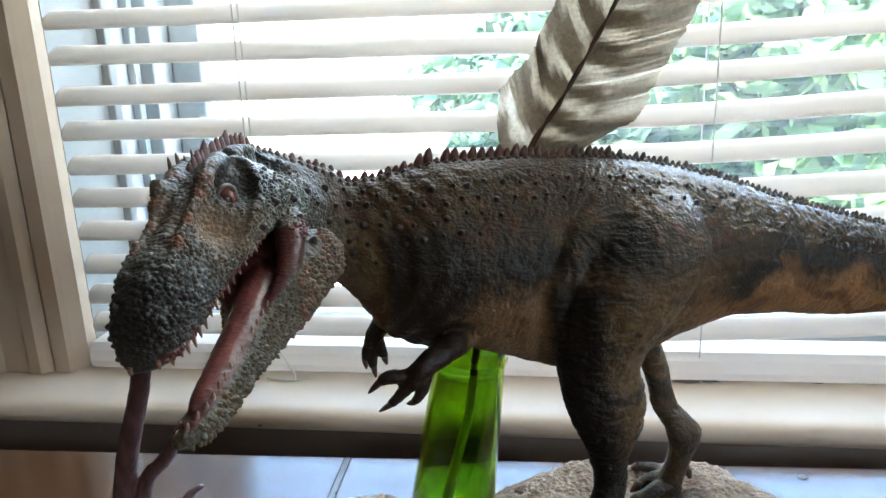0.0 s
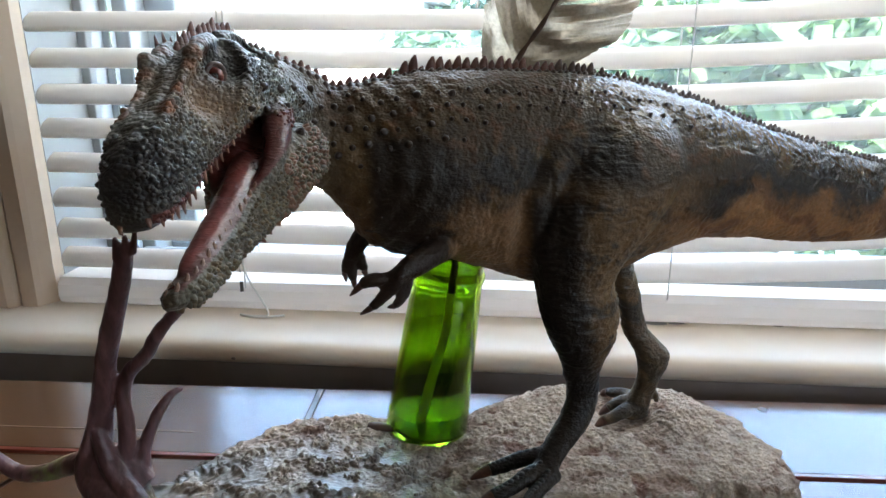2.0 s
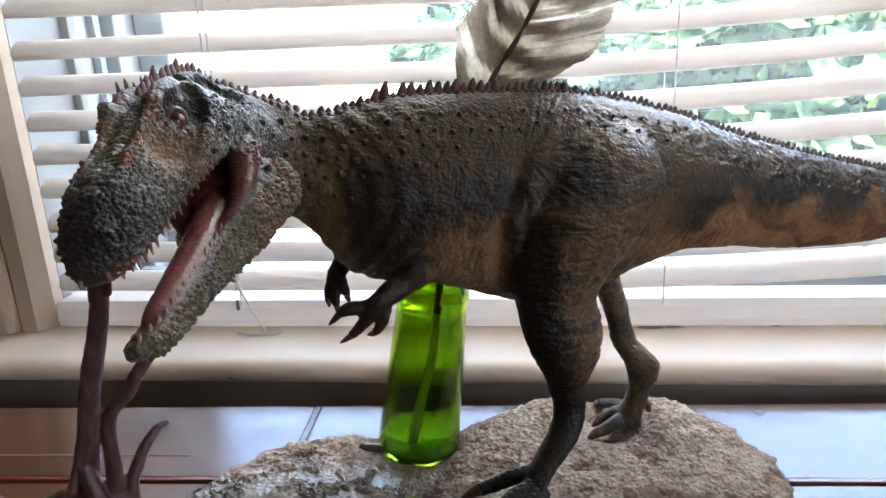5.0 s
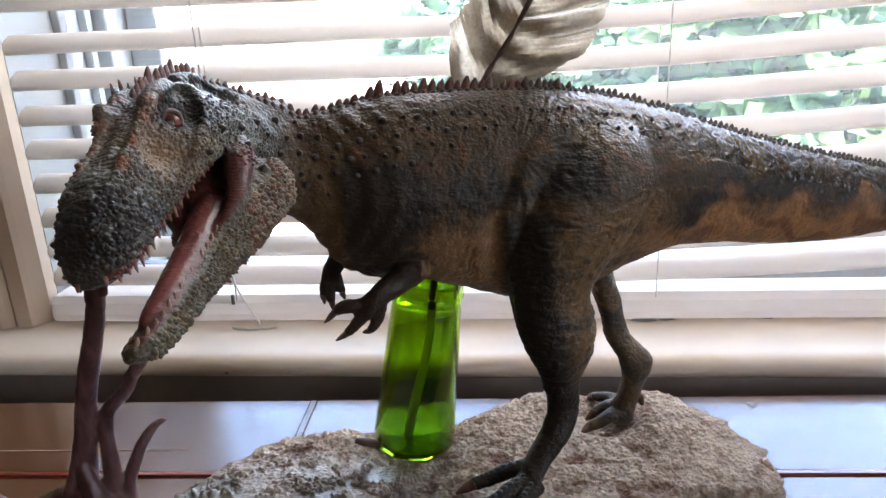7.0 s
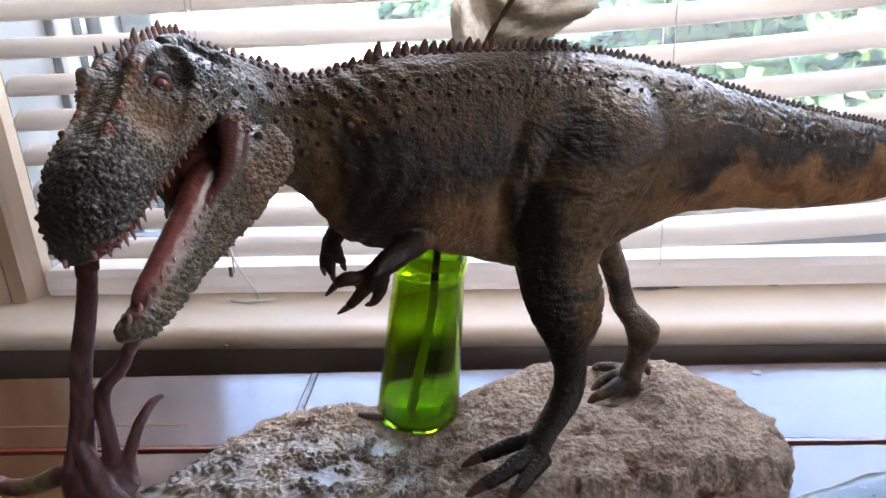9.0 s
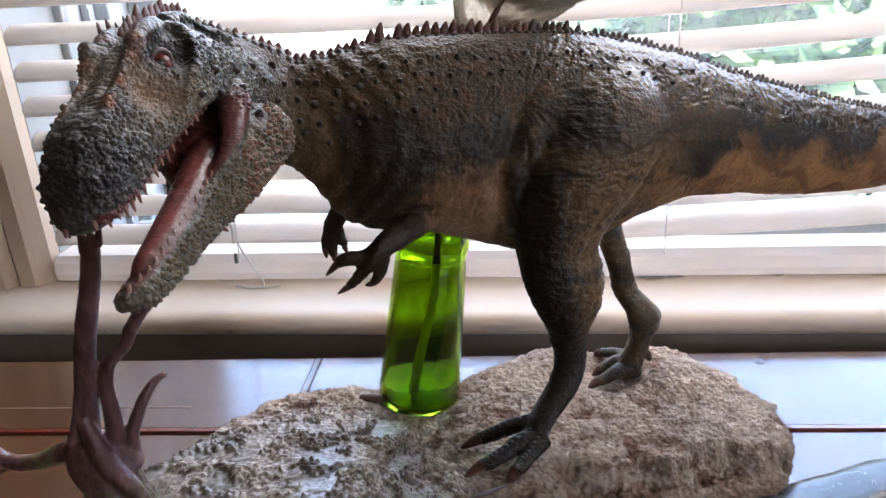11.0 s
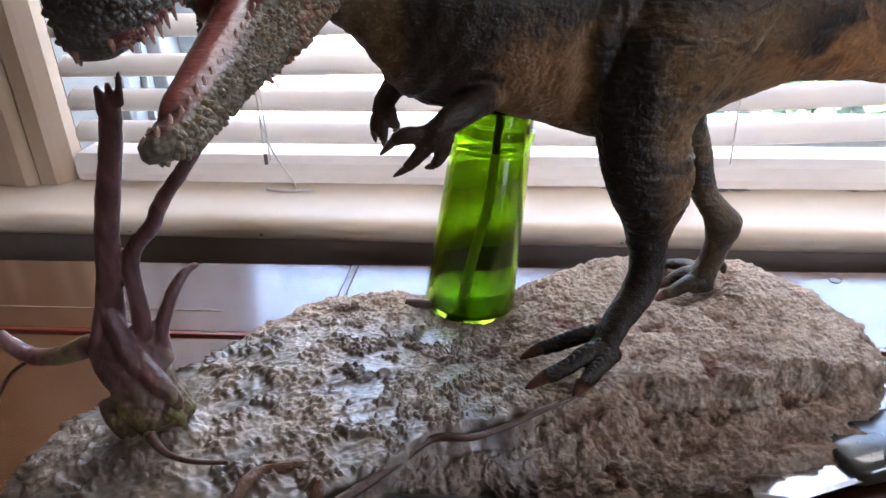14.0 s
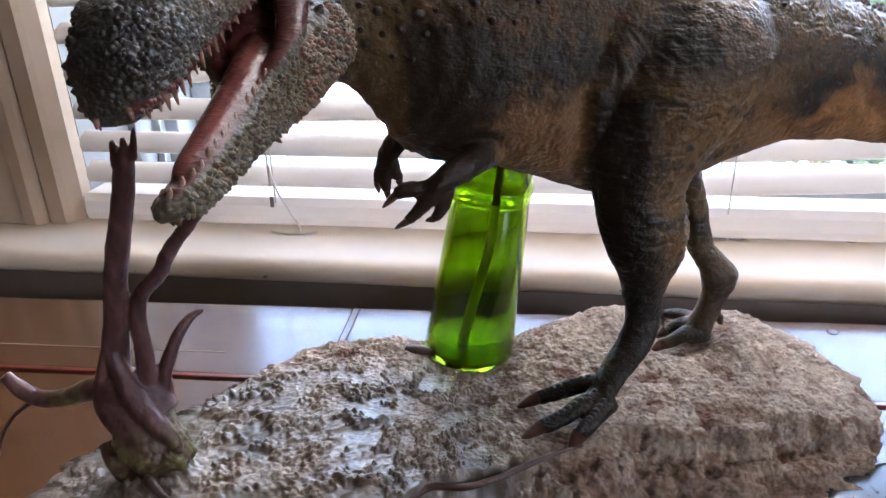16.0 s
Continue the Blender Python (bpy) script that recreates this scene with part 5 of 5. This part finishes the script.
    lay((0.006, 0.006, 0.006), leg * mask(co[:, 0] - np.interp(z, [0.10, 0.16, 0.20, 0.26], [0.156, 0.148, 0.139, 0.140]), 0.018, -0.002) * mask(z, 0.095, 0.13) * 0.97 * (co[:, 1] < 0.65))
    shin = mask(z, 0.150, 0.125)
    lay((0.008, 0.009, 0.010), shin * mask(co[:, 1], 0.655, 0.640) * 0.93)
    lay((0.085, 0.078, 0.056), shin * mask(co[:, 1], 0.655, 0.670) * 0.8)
    lay((0.05, 0.046, 0.032), mask(co[:, 1], 0.660, 0.675) * mask(z, 0.22, 0.19) * mask(d1 + d2, -0.4, 0.3) * mask(co[:, 0], 0.26, 0.22) * 0.6)
    lay((0.025, 0.026, 0.024), mask(co[:, 1], 0.655, 0.670) * mask(z, 0.19, 0.17) * mask(np.sin(z * 150 + 60 * co[:, 0] + 2 * d2), 0.2, 0.8) * 0.8)
    hand = ((z < 0.236) & (z > 0.178) & (co[:, 0] < 0.066) & ((co[:, 1] < 0.572) | ((co[:, 1] > 0.598) & (co[:, 0] < 0.012)))).astype(float)
    lay((0.026, 0.018, 0.014), hand * 0.95)
    # tail flank orange-brown with blotches
    flank = mask(u, 0.13, 0.20) * mask(z, 0.182, 0.196) * (1 - mask(depth, edge + 0.012, edge - 0.008))
    lay((0.52, 0.35, 0.19), flank * (0.75 + 0.25 * d1))
    lay((0.13, 0.062, 0.032), flank * mask(np.sin(u * 90 + z * 160 + 3 * d2), 0.35, 0.9) * 0.65)
    P *= np.array((0.80, 0.62, 0.46))
    # head
    lay((0.070, 0.074, 0.066), headish * 0.95)
    lay((0.150, 0.165, 0.155), headish * mask(d1 + 0.5 * d3, 0.0, 0.6) * 0.7)
    lay((0.012, 0.013, 0.014), headish * mask(d2 + 0.7 * d1, 0.15, 0.5) * 0.55)
    lay((0.23, 0.150, 0.092), headish * np.clip(near_to(hs(0.458, 14), 0.019) + near_to(hs(0.458, 166), 0.019), 0, 1) * 0.85)
    lay((0.20, 0.165, 0.115), headish * np.clip(near_to(hs(0.478, -20), 0.016) + near_to(hs(0.478, 200), 0.016), 0, 1) * 0.6)
    lay((0.125, 0.110, 0.074), headish * mask(z - jt, 0.004, -0.003) * (z < hb) * 0.7)
    # darker snout, eye patches, socket and temple hollows
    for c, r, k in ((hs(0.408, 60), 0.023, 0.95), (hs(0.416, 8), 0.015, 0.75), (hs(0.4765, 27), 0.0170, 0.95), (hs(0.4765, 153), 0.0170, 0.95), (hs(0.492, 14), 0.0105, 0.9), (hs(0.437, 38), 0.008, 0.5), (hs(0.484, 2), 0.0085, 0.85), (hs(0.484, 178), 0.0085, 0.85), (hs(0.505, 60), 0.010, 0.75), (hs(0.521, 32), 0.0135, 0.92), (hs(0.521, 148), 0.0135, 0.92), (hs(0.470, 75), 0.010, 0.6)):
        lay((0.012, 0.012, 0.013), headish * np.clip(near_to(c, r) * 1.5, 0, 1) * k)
    ridge = np.zeros(nv)
    for a in (1, -1):
        g = (lambda d: d) if a > 0 else (lambda d: 180 - d)
        for c in (hs(0.474, g(62), 0.003), hs(0.458, g(58), 0.003), hs(0.446, g(56), 0.003), hs(0.434, g(54), 0.002), hs(0.4645, g(58), 0.005)):
            ridge = np.maximum(ridge, near_to(c, 0.0055))
    lay((0.20, 0.075, 0.035), np.clip(ridge * 1.5 - 0.3, 0, 1) * 0.75)
    lay((0.085, 0.026, 0.025), mouthy * 0.96)
    lay((0.20, 0.062, 0.058), mouthy * mask(z - (jt + 0.40 * dx), 0.001, 0.004) * mask(hb - z, 0.004, 0.010) * 0.8)
    lay((0.20, 0.075, 0.075), np.clip(near_to(cc, 0.010) * 2.0 - 0.6, 0, 1) * 0.85)
    gloss = np.clip(0.22 + 0.36 * headish + 0.25 * mouthy + (0.38 + 0.55 * mask(u, 0.07, 0.12)) * mask(depth, 0.034, 0.014) * (1 - headish) + 0.30 * d2, 0, 1)

    # tree of the skin, to seat spikes, scales and teeth
    from mathutils.bvhtree import BVHTree
    polys = [tuple(p.vertices) for p in skin.polygons]
    tree_s = BVHTree.FromPolygons([Vector(c) for c in co], polys)
    add = bmesh.new()
    add_col = {}
    rnd = random.Random(11)
    def put_cone(base, tip, r, col, flat=1.0, bend=None, along=None, sides=7, g=0.5):
        for f in cone(add, base, tip, r, sides, flat, bend, along):
            for v in f.verts:
                add_col[v] = (*col, g)
    # spikes down the midline, from the crown to the tail
    line = spline([(-0.040, 0.482), (-0.040, 0.505), (-0.038, 0.525), (-0.029, 0.553), (-0.008, 0.579), (0.018, 0.592), (0.050, 0.604), (0.115, 0.630), (0.186, 0.659), (0.265, 0.690), (0.353, 0.725), (0.45, 0.762)], 900)
    seg = np.r_[0, np.cumsum(np.hypot(*np.diff(line, axis=0).T))]
    s = 0.0
    while s < seg[-1] - 0.005:
        x, y = np.interp(s, seg, line[:, 0]), np.interp(s, seg, line[:, 1])
        x2, y2 = np.interp(s + 0.004, seg, line[:, 0]), np.interp(s + 0.004, seg, line[:, 1])
        way = Vector((x2 - x, y2 - y, 0)).normalized()
        hit = tree_s.ray_cast(Vector((x, y, 0.45)), Vector((0, 0, -1)))[0]
        h = float(np.interp(s, [0, 0.012, 0.045, 0.062, 0.085, 0.125, 0.15, 0.155, 0.22, 0.27, 0.32, 0.40, 0.55], [0.005, 0.0085, 0.008, 0.003, 0.003, 0.0038, 0.0055, 0.0088, 0.0084, 0.0068, 0.0046, 0.0040, 0.0030]))
        h *= rnd.uniform(0.65, 1.08)
        if rnd.random() < 0.07 and s < 0.3:
            h *= 0.5
        step = float(np.interp(s, [0, 0.05, 0.10, 0.2, 0.26, 0.6], [0.0038, 0.0044, 0.0048, 0.0050, 0.0042, 0.0040]))
        if hit is not None:
            wob = N_BODY * rnd.uniform(-0.0008, 0.0008)
            col = (0.105, 0.042, 0.032) if s < 0.25 else (0.055, 0.032, 0.026)
            put_cone(hit - Vector((0, 0, 0.0012)) + wob, hit + Vector((0, 0, h)) + wob, min(0.0036, 0.0019 + h * 0.22), col, 0.62, way * h * 0.22, way, 8, 0.55)
            # scutes beside the spikes
            if s > 0.05:
                for k in (-1, 1):
                    side_hit = tree_s.ray_cast(Vector((x, y, 0.45)) + N_BODY * k * 0.0042, Vector((0, 0, -1)))[0]
                    if side_hit is not None:
                        put_cone(side_hit - Vector((0, 0, 0.001)), side_hit + Vector((0, 0, 0.0016)) + N_BODY * k * 0.001, 0.0022, (0.06, 0.042, 0.034), 1.0, None, None, 7, 0.6)
        s += step * rnd.uniform(0.85, 1.15)
    # second row of crown spikes along the far brow
    for k in range(6):
        f = k / 5
        p = Vector((-0.049 + 0.002 * f, 0.476 + 0.03 * f, 0.45))
        hit = tree_s.ray_cast(p, Vector((0, 0, -1)))[0]
        if hit is not None:
            put_cone(hit - Vector((0, 0, 0.001)), hit + Vector((-0.001, 0, rnd.uniform(0.004, 0.007))), 0.0016, (0.10, 0.05, 0.04), 0.7, None, (0, 1, 0), 7)
    # raised bosses in rows on neck, back and flank (both sides), small pebbles on the face
    for side_k in (-1, 1):
        for row, down in enumerate((0.011, 0.019, 0.028, 0.037, 0.047)):
            s = 0.058 + 0.004 * row
            end = (0.36, 0.34, 0.205, 0.19, 0.14)[row]
            while s < end:
                x, y = np.interp(s, seg, line[:, 0]), np.interp(s, seg, line[:, 1])
                zt = float(np.interp(x, [-0.03, 0.02, 0.05, 0.115, 0.15, 0.186, 0.225, 0.265, 0.393], [0.333, 0.3205, 0.326, 0.3235, 0.3205, 0.3125, 0.2995, 0.2835, 0.244]))
                o = Vector((x, y, zt - down - rnd.uniform(-0.002, 0.002))) + N_BODY * side_k * 0.12
                hit, nrm = tree_s.ray_cast(o, -N_BODY * side_k)[:2]
                if hit is not None and (hit - Vector((x, y, hit.z))).length < 0.07:
                    r_b = rnd.uniform(0.0017, 0.0028) * (1.0 if s < 0.22 else 0.7)
                    put_cone(hit - nrm * 0.0008, hit + nrm * r_b * 1.15, r_b, (0.030, 0.020, 0.016), 1.0, None, None, 7, 0.7)
                s += rnd.uniform(0.0075, 0.0125)
    for k in range(6000):
        # pebbled scales of the face, jaw and snout, on both sides
        side_k = 1 if k % 3 else -1
        y, zz = rnd.uniform(0.406, 0.55), rnd.uniform(0.246, 0.338)
        hit, nrm, at_face = tree_s.ray_cast(Vector((-0.03 + side_k * 0.12, y, zz)), Vector((-side_k, 0, 0)))[:3]
        if hit is None or abs(hit.x + 0.03) > 0.045 or hit.x * side_k < -0.03 * side_k + 0.004:
            continue
        if (hit - hs(0.475, 30 if side_k > 0 else 150)).length < 0.010 or nrm.dot(Vector((side_k, 0, 0))) < 0.2:
            continue
        lower = zz < float(np.interp(y, J[:, 0], J[:, 2])) + 0.003
        if y < 0.512 and float(np.interp(y, J[:, 0], J[:, 2])) - 0.001 < hit.z < float(np.interp(y, Hd[:, 0], Hd[:, 3])) + 0.003:
            continue
        r_b = rnd.uniform(0.0008, 0.0014) * (1.45 if lower and y > 0.485 else 1.25 if y < 0.44 else 1.0)
        if not lower and (hit - hs(0.456, 18 if side_k > 0 else 162)).length < 0.012:
            r_b *= 0.5
        g = rnd.random()
        col = tuple(P[polys[at_face][0]] * ((1.35, 1.35, 1.3) if g < 0.4 else (0.95, 1.0, 1.05) if g < 0.75 else (1.3, 1.1, 0.85)))
        if lower and y > 0.485 and g > 0.5:
            col = (0.19, 0.105, 0.07)
        put_cone(hit - nrm * 0.0005, hit + nrm * r_b * (1.25 if lower else 0.85), r_b, col, 1.0, None, None, 6, 0.80)
    # spiny fringe under the back of the jaw and dark lip beads
    for k in range(15):
        f = k / 14
        y, zz = 0.470 + 0.070 * f, float(np.interp(0.470 + 0.070 * f, J[:, 0], J[:, 3])) + 0.004
        hit, nrm = tree_s.ray_cast(Vector((0.10, y, zz)), Vector((-1, 0, 0)))[:2]
        if hit is not None:
            put_cone(hit - nrm * 0.0008, hit + (nrm + Vector((0.3, 0.35, -0.5))).normalized() * rnd.uniform(0.0022, 0.0036), 0.0014, (0.17, 0.085, 0.06), 1.0, None, None, 6)
    # teeth
    for side_k in (1, -1):
        for k in range(18):
            f = k / 17
            y = 0.4065 + 0.078 * f
            b0 = hs(y, -48 if side_k > 0 else 228, -0.0012)
            ln = float(np.interp(f, [0, 0.25, 0.6, 1], [0.0045, 0.0070, 0.0062, 0.0025])) * rnd.uniform(0.75, 1.1)
            put_cone(b0, b0 + Vector((side_k * 0.0006, 0.0016 - 0.003 * (1 - f), -ln)), 0.0014, (0.23, 0.13, 0.10), 0.75, Vector((0, 0.0012, 0)), (0, 1, 0), 7, 0.7)
        for k in range(15):
            f = k / 14
            b0 = js(0.4035 + 0.068 * f, 54 if side_k > 0 else 126, -0.0014)
            ln = float(np.interp(f, [0, 0.3, 0.7, 1], [0.0022, 0.0030, 0.0034, 0.0016])) * rnd.uniform(0.75, 1.15) * (1 if side_k > 0 else 0.55)
            put_cone(b0, b0 + Vector((0, 0.0012, ln + 0.0014)), 0.0015, (0.20, 0.12, 0.09), 0.8, None, (0, 1, 0), 7, 0.7)
    for a, b in claws:
        put_cone(a, b, 0.0047, (0.12, 0.062, 0.05), 0.85, Vector((0, 0, -0.001)), None, 10, 0.7)
    for a, b in finger_claws:
        put_cone(a, b, 0.0023, (0.075, 0.040, 0.032), 0.9, None, None, 8, 0.7)
    # scute rows on the toes
    for t in toes[:3]:
        for p in spline(t, 13)[1:-1]:
            put_cone(Vector(p[:3]) + Vector((0, 0, p[3] * 0.75)), Vector(p[:3]) + Vector((0, 0, p[3] + 0.0008)), 0.0030, (0.022, 0.023, 0.025), 0.8, None, None, 7, 0.75)
    # eyes with lids
    for side_k in (1, -1):
        c = hs(0.4735, 28 if side_k > 0 else 152, -0.0060)
        before = len(add.verts)
        bmesh.ops.create_uvsphere(add, u_segments=16, v_segments=10, radius=0.0050, matrix=Matrix.Translation(c))
        add.verts.ensure_lookup_table()
        for v in add.verts[before:]:
            dv = (v.co - c).normalized()
            pupil = dv.dot(Vector((side_k * 0.66, -0.70, 0.22)).normalized())
            add_col[v] = ((0.008, 0.006, 0.006) if pupil > 0.93 else (0.13, 0.030, 0.024) if pupil > 0.6 else (0.09, 0.04, 0.036)) + (1.0,)
        ring_pts = []
        face_n = Vector((side_k * 0.74, -0.58, 0.30)).normalized()
        up = Vector((0, 0, 1))
        rt = up.cross(face_n).normalized()
        for k in range(13):
            t = 2 * math.pi * k / 12
            ring_pts.append((*(c + face_n * 0.0022 + rt * math.cos(t) * 0.0042 + up * math.sin(t) * 0.0050), 0.0012))
        for f in tube(add, ring_pts, n=40, sides=7):
            for v in f.verts:
                add_col[v] = (0.10, 0.070, 0.064, 0.6)
    # join skin and additions
    add.verts.index_update()
    av = [v.co.copy() for v in add.verts]
    ac = [add_col.get(v, (0.1, 0.08, 0.06, 0.5)) for v in add.verts]
    af = [tuple(v.index + nv for v in f.verts) for f in add.faces]
    add.free()
    me = bpy.data.meshes.new("dinosaur_statue")
    me.from_pydata([tuple(c) for c in co] + [tuple(v) for v in av], [], polys + af)
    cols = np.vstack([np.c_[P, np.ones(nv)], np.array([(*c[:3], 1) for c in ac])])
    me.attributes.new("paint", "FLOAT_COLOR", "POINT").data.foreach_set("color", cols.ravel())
    me.attributes.new("gloss", "FLOAT", "POINT").data.foreach_set("value", np.r_[gloss, [c[3] for c in ac]])
    me.attributes.new("scaly", "FLOAT", "POINT").data.foreach_set("value", np.r_[np.clip(0.32 + 0.4 * headish + 0.35 * mask(depth, 0.05, 0.01), 0, 0.8) * (1 - mouthy), np.zeros(len(ac))])
    bpy.data.meshes.remove(skin)
    me.materials.append(M_FIG)
    me.shade_smooth()
    me.transform(STAND)
    return new("dinosaur_statue", me)


tagged(dinosaur(), "painted resin dinosaur statue with open jaws on a display base", "statue")

# ---- small things on the table ----
TZ = -0.0015
# black leather case in front of the display
def pillow_box(x0, x1, y0, y1, z0, z1, r):
    bm = boxes((x0, x1, y0, y1, z0, z1), bev=r)
    bmesh.ops.subdivide_edges(bm, edges=[e for e in bm.edges if e.calc_length() > 0.03], cuts=6, use_grid_fill=True)
    cx, cy, hx, hy = (x0 + x1) / 2, (y0 + y1) / 2, (x1 - x0) / 2, (y1 - y0) / 2
    for v in bm.verts:
        if v.co.z > (z0 + z1) / 2:
            v.co.z += 0.006 * max(0, 1 - ((v.co.x - cx) / hx) ** 2) * max(0, 1 - ((v.co.y - cy) / hy) ** 2) + 0.0012 * noise.noise(v.co * 30)
    return bm
case = tagged(group_root("leather_case", 0.1, 0.42, TZ), "black grained leather case with stitched edges", "case")
ob = hang(part("body", pillow_box(-0.003, 0.205, 0.365, 0.466, TZ, 0.049, 0.009), M_LEATHER), case)
for x in (-0.0005, 0.2025):
    bm = bmesh.new()
    tube(bm, [(x, 0.374, 0.043, 0.0016), (x, 0.40, 0.0450, 0.0016), (x, 0.44, 0.0450, 0.0016), (x, 0.457, 0.0435, 0.0016), (x, 0.4625, 0.036, 0.0016), (x, 0.4630, 0.008, 0.0016)], n=40, sides=8)
    hang(part("piping", bm, M_BLACK), case)
case.matrix_basis = pose(0.1, 0.42, TZ, 0, 0, 2.5)

paper = tagged(part("paper_slip", bmesh.new(), M_PAPER), "folded tan paper slip under the leather case", "paper")
bm = bmesh.new()
prev = None
for i in range(9):
    x = 0.200 + 0.060 * i / 8
    row = [bm.verts.new((x, y, TZ + 0.0006 + 0.030 * max(0, 1 - abs(i - 2.5) / 4.5) * (0.55 + 0.45 * k / 3) + 0.001 * noise.noise(Vector((x * 90, y * 90, 0))))) for k, y in enumerate((0.41, 0.435, 0.46, 0.482 - 0.004 * abs(i - 3)))]
    if prev:
        for k in range(3):
            bm.faces.new((prev[k], prev[k + 1], row[k + 1], row[k]))
    prev = row
bmesh.ops.solidify(bm, geom=bm.faces[:], thickness=0.0006)
bm.to_mesh(paper.data)
bm.free()

# utility knife
KM = Matrix.Translation((0.250, 0.546, TZ)) @ Matrix.Rotation(radians(24), 4, "Z")
knife = tagged(group_root("utility_knife", 0.30, 0.56, TZ), "utility knife with dark green-black grip and bright blade", "knife")
bm = bmesh.new()
rings = []
for i, (x, w, h) in enumerate(((0.0, 0.0165, 0.010), (0.003, 0.0195, 0.0155), (0.010, 0.0215, 0.0185), (0.03, 0.0225, 0.020), (0.06, 0.0220, 0.020), (0.10, 0.0205, 0.0195), (0.135, 0.0215, 0.0190), (0.150, 0.0190, 0.016), (0.155, 0.0120, 0.010))):
    rings.append(oval((x, 0, 0.0105), Vector((0.35 * (0.02 - x) * 0.2, w, 0)), Vector((0, 0, h / 2)), 24, 3.4))
loft(bm, rings)
bm.transform(KM)
grip = hang(part("grip", bm, M_KNIFE), knife)
for k in range(7):
    bm = bmesh.new()
    tube(bm, [(0.018 + 0.0085 * k, -0.0205, 0.010, 0.001), (0.021 + 0.0085 * k, -0.0185, 0.0165, 0.0026), (0.025 + 0.0085 * k, -0.0135, 0.0198, 0.0018), (0.027 + 0.0085 * k, -0.010, 0.0200, 0.0006)], sides=8)
    bm.transform(KM)
    hang(part("grip_ridge", bm, M_KNIFE), grip)
for k in range(3):
    bm = bmesh.new()
    bmesh.ops.create_uvsphere(bm, u_segments=10, v_segments=6, radius=0.0018, matrix=Matrix.Translation((0.009 + 0.0085 * k, 0.0085 + 0.002 * k, 0.0196)) @ Matrix.Diagonal((1, 1, 0.5, 1)))
    bm.transform(KM)
    hang(part("rivet", bm, M_KNIFE), grip)
bm = bmesh.new()
loft(bm, [[Vector((x, y, z)) for y, z in ((-0.020 + s, 0.0095), (0.006 + s * 0.2, 0.0095), (0.006 + s * 0.2, 0.0118), (-0.018 + s, 0.0118))] for x, s in ((0.004, 0), (-0.02, 0), (-0.045, 0), (-0.062, 0.010))])
bm.transform(KM)
blade = hang(part("blade", bm, M_STEEL, smooth=False), knife)
bm = bmesh.new()
box(bm, -0.046, -0.004, 0.0008, 0.0016, 0.01185, 0.0121)
bm.transform(KM)
hang(part("blade_groove", bm, M_BLACK), blade)

# black box with moulded lettering that cannot be read
BM2 = Matrix.Translation((0.246, 0.472, TZ)) @ Matrix.Rotation(radians(21), 4, "Z")
bbox = tagged(group_root("plastic_box", 0.31, 0.46, TZ), "black plastic box with raised lettering in a panel", "box")
bm = boxes((0, 0.13, -0.075, 0.012, 0, 0.022), bev=0.003)
bm.transform(BM2)
hang(part("shell", bm, M_BLACK), bbox)
for r_ in ((0.016, 0.125, 0.0035, 0.0045), (0.016, 0.125, -0.0605, -0.0595), (0.016, 0.017, -0.06, 0.004)):
    bm = boxes((r_[0], r_[1], r_[2], r_[3], 0.0221, 0.0228))
    bm.transform(BM2)
    hang(part("panel_border", bm, M_KNIFE), bbox)
rr = random.Random(2)
for line_i in range(5):
    x = 0.024
    while x < 0.112:
        w = rr.uniform(0.008, 0.022)
        bm = boxes((x, x + w, -0.008 - 0.009 * line_i, -0.0035 - 0.009 * line_i, 0.0221, 0.0226))
        bm.transform(BM2)
        hang(part("letter_bar", bm, M_KNIFE), bbox)
        x += w + 0.004

# dark bag at the edge of the table
bag = tagged(group_root("dark_pouch", -0.30, 0.47, TZ), "glossy black pouch lying beside the display", "pouch")
bm = boxes((-0.37, -0.276, 0.40, 0.488, TZ, 0.026), bev=0.010)
hang(part("body", bm, M_LEATHER), bag)
bm = bmesh.new()
tube(bm, [(-0.360, 0.4885, 0.013, 0.0025), (-0.323, 0.490, 0.014, 0.0025), (-0.285, 0.4885, 0.013, 0.0025)], sides=8)
hang(part("seam", bm, M_BLACK), bag)
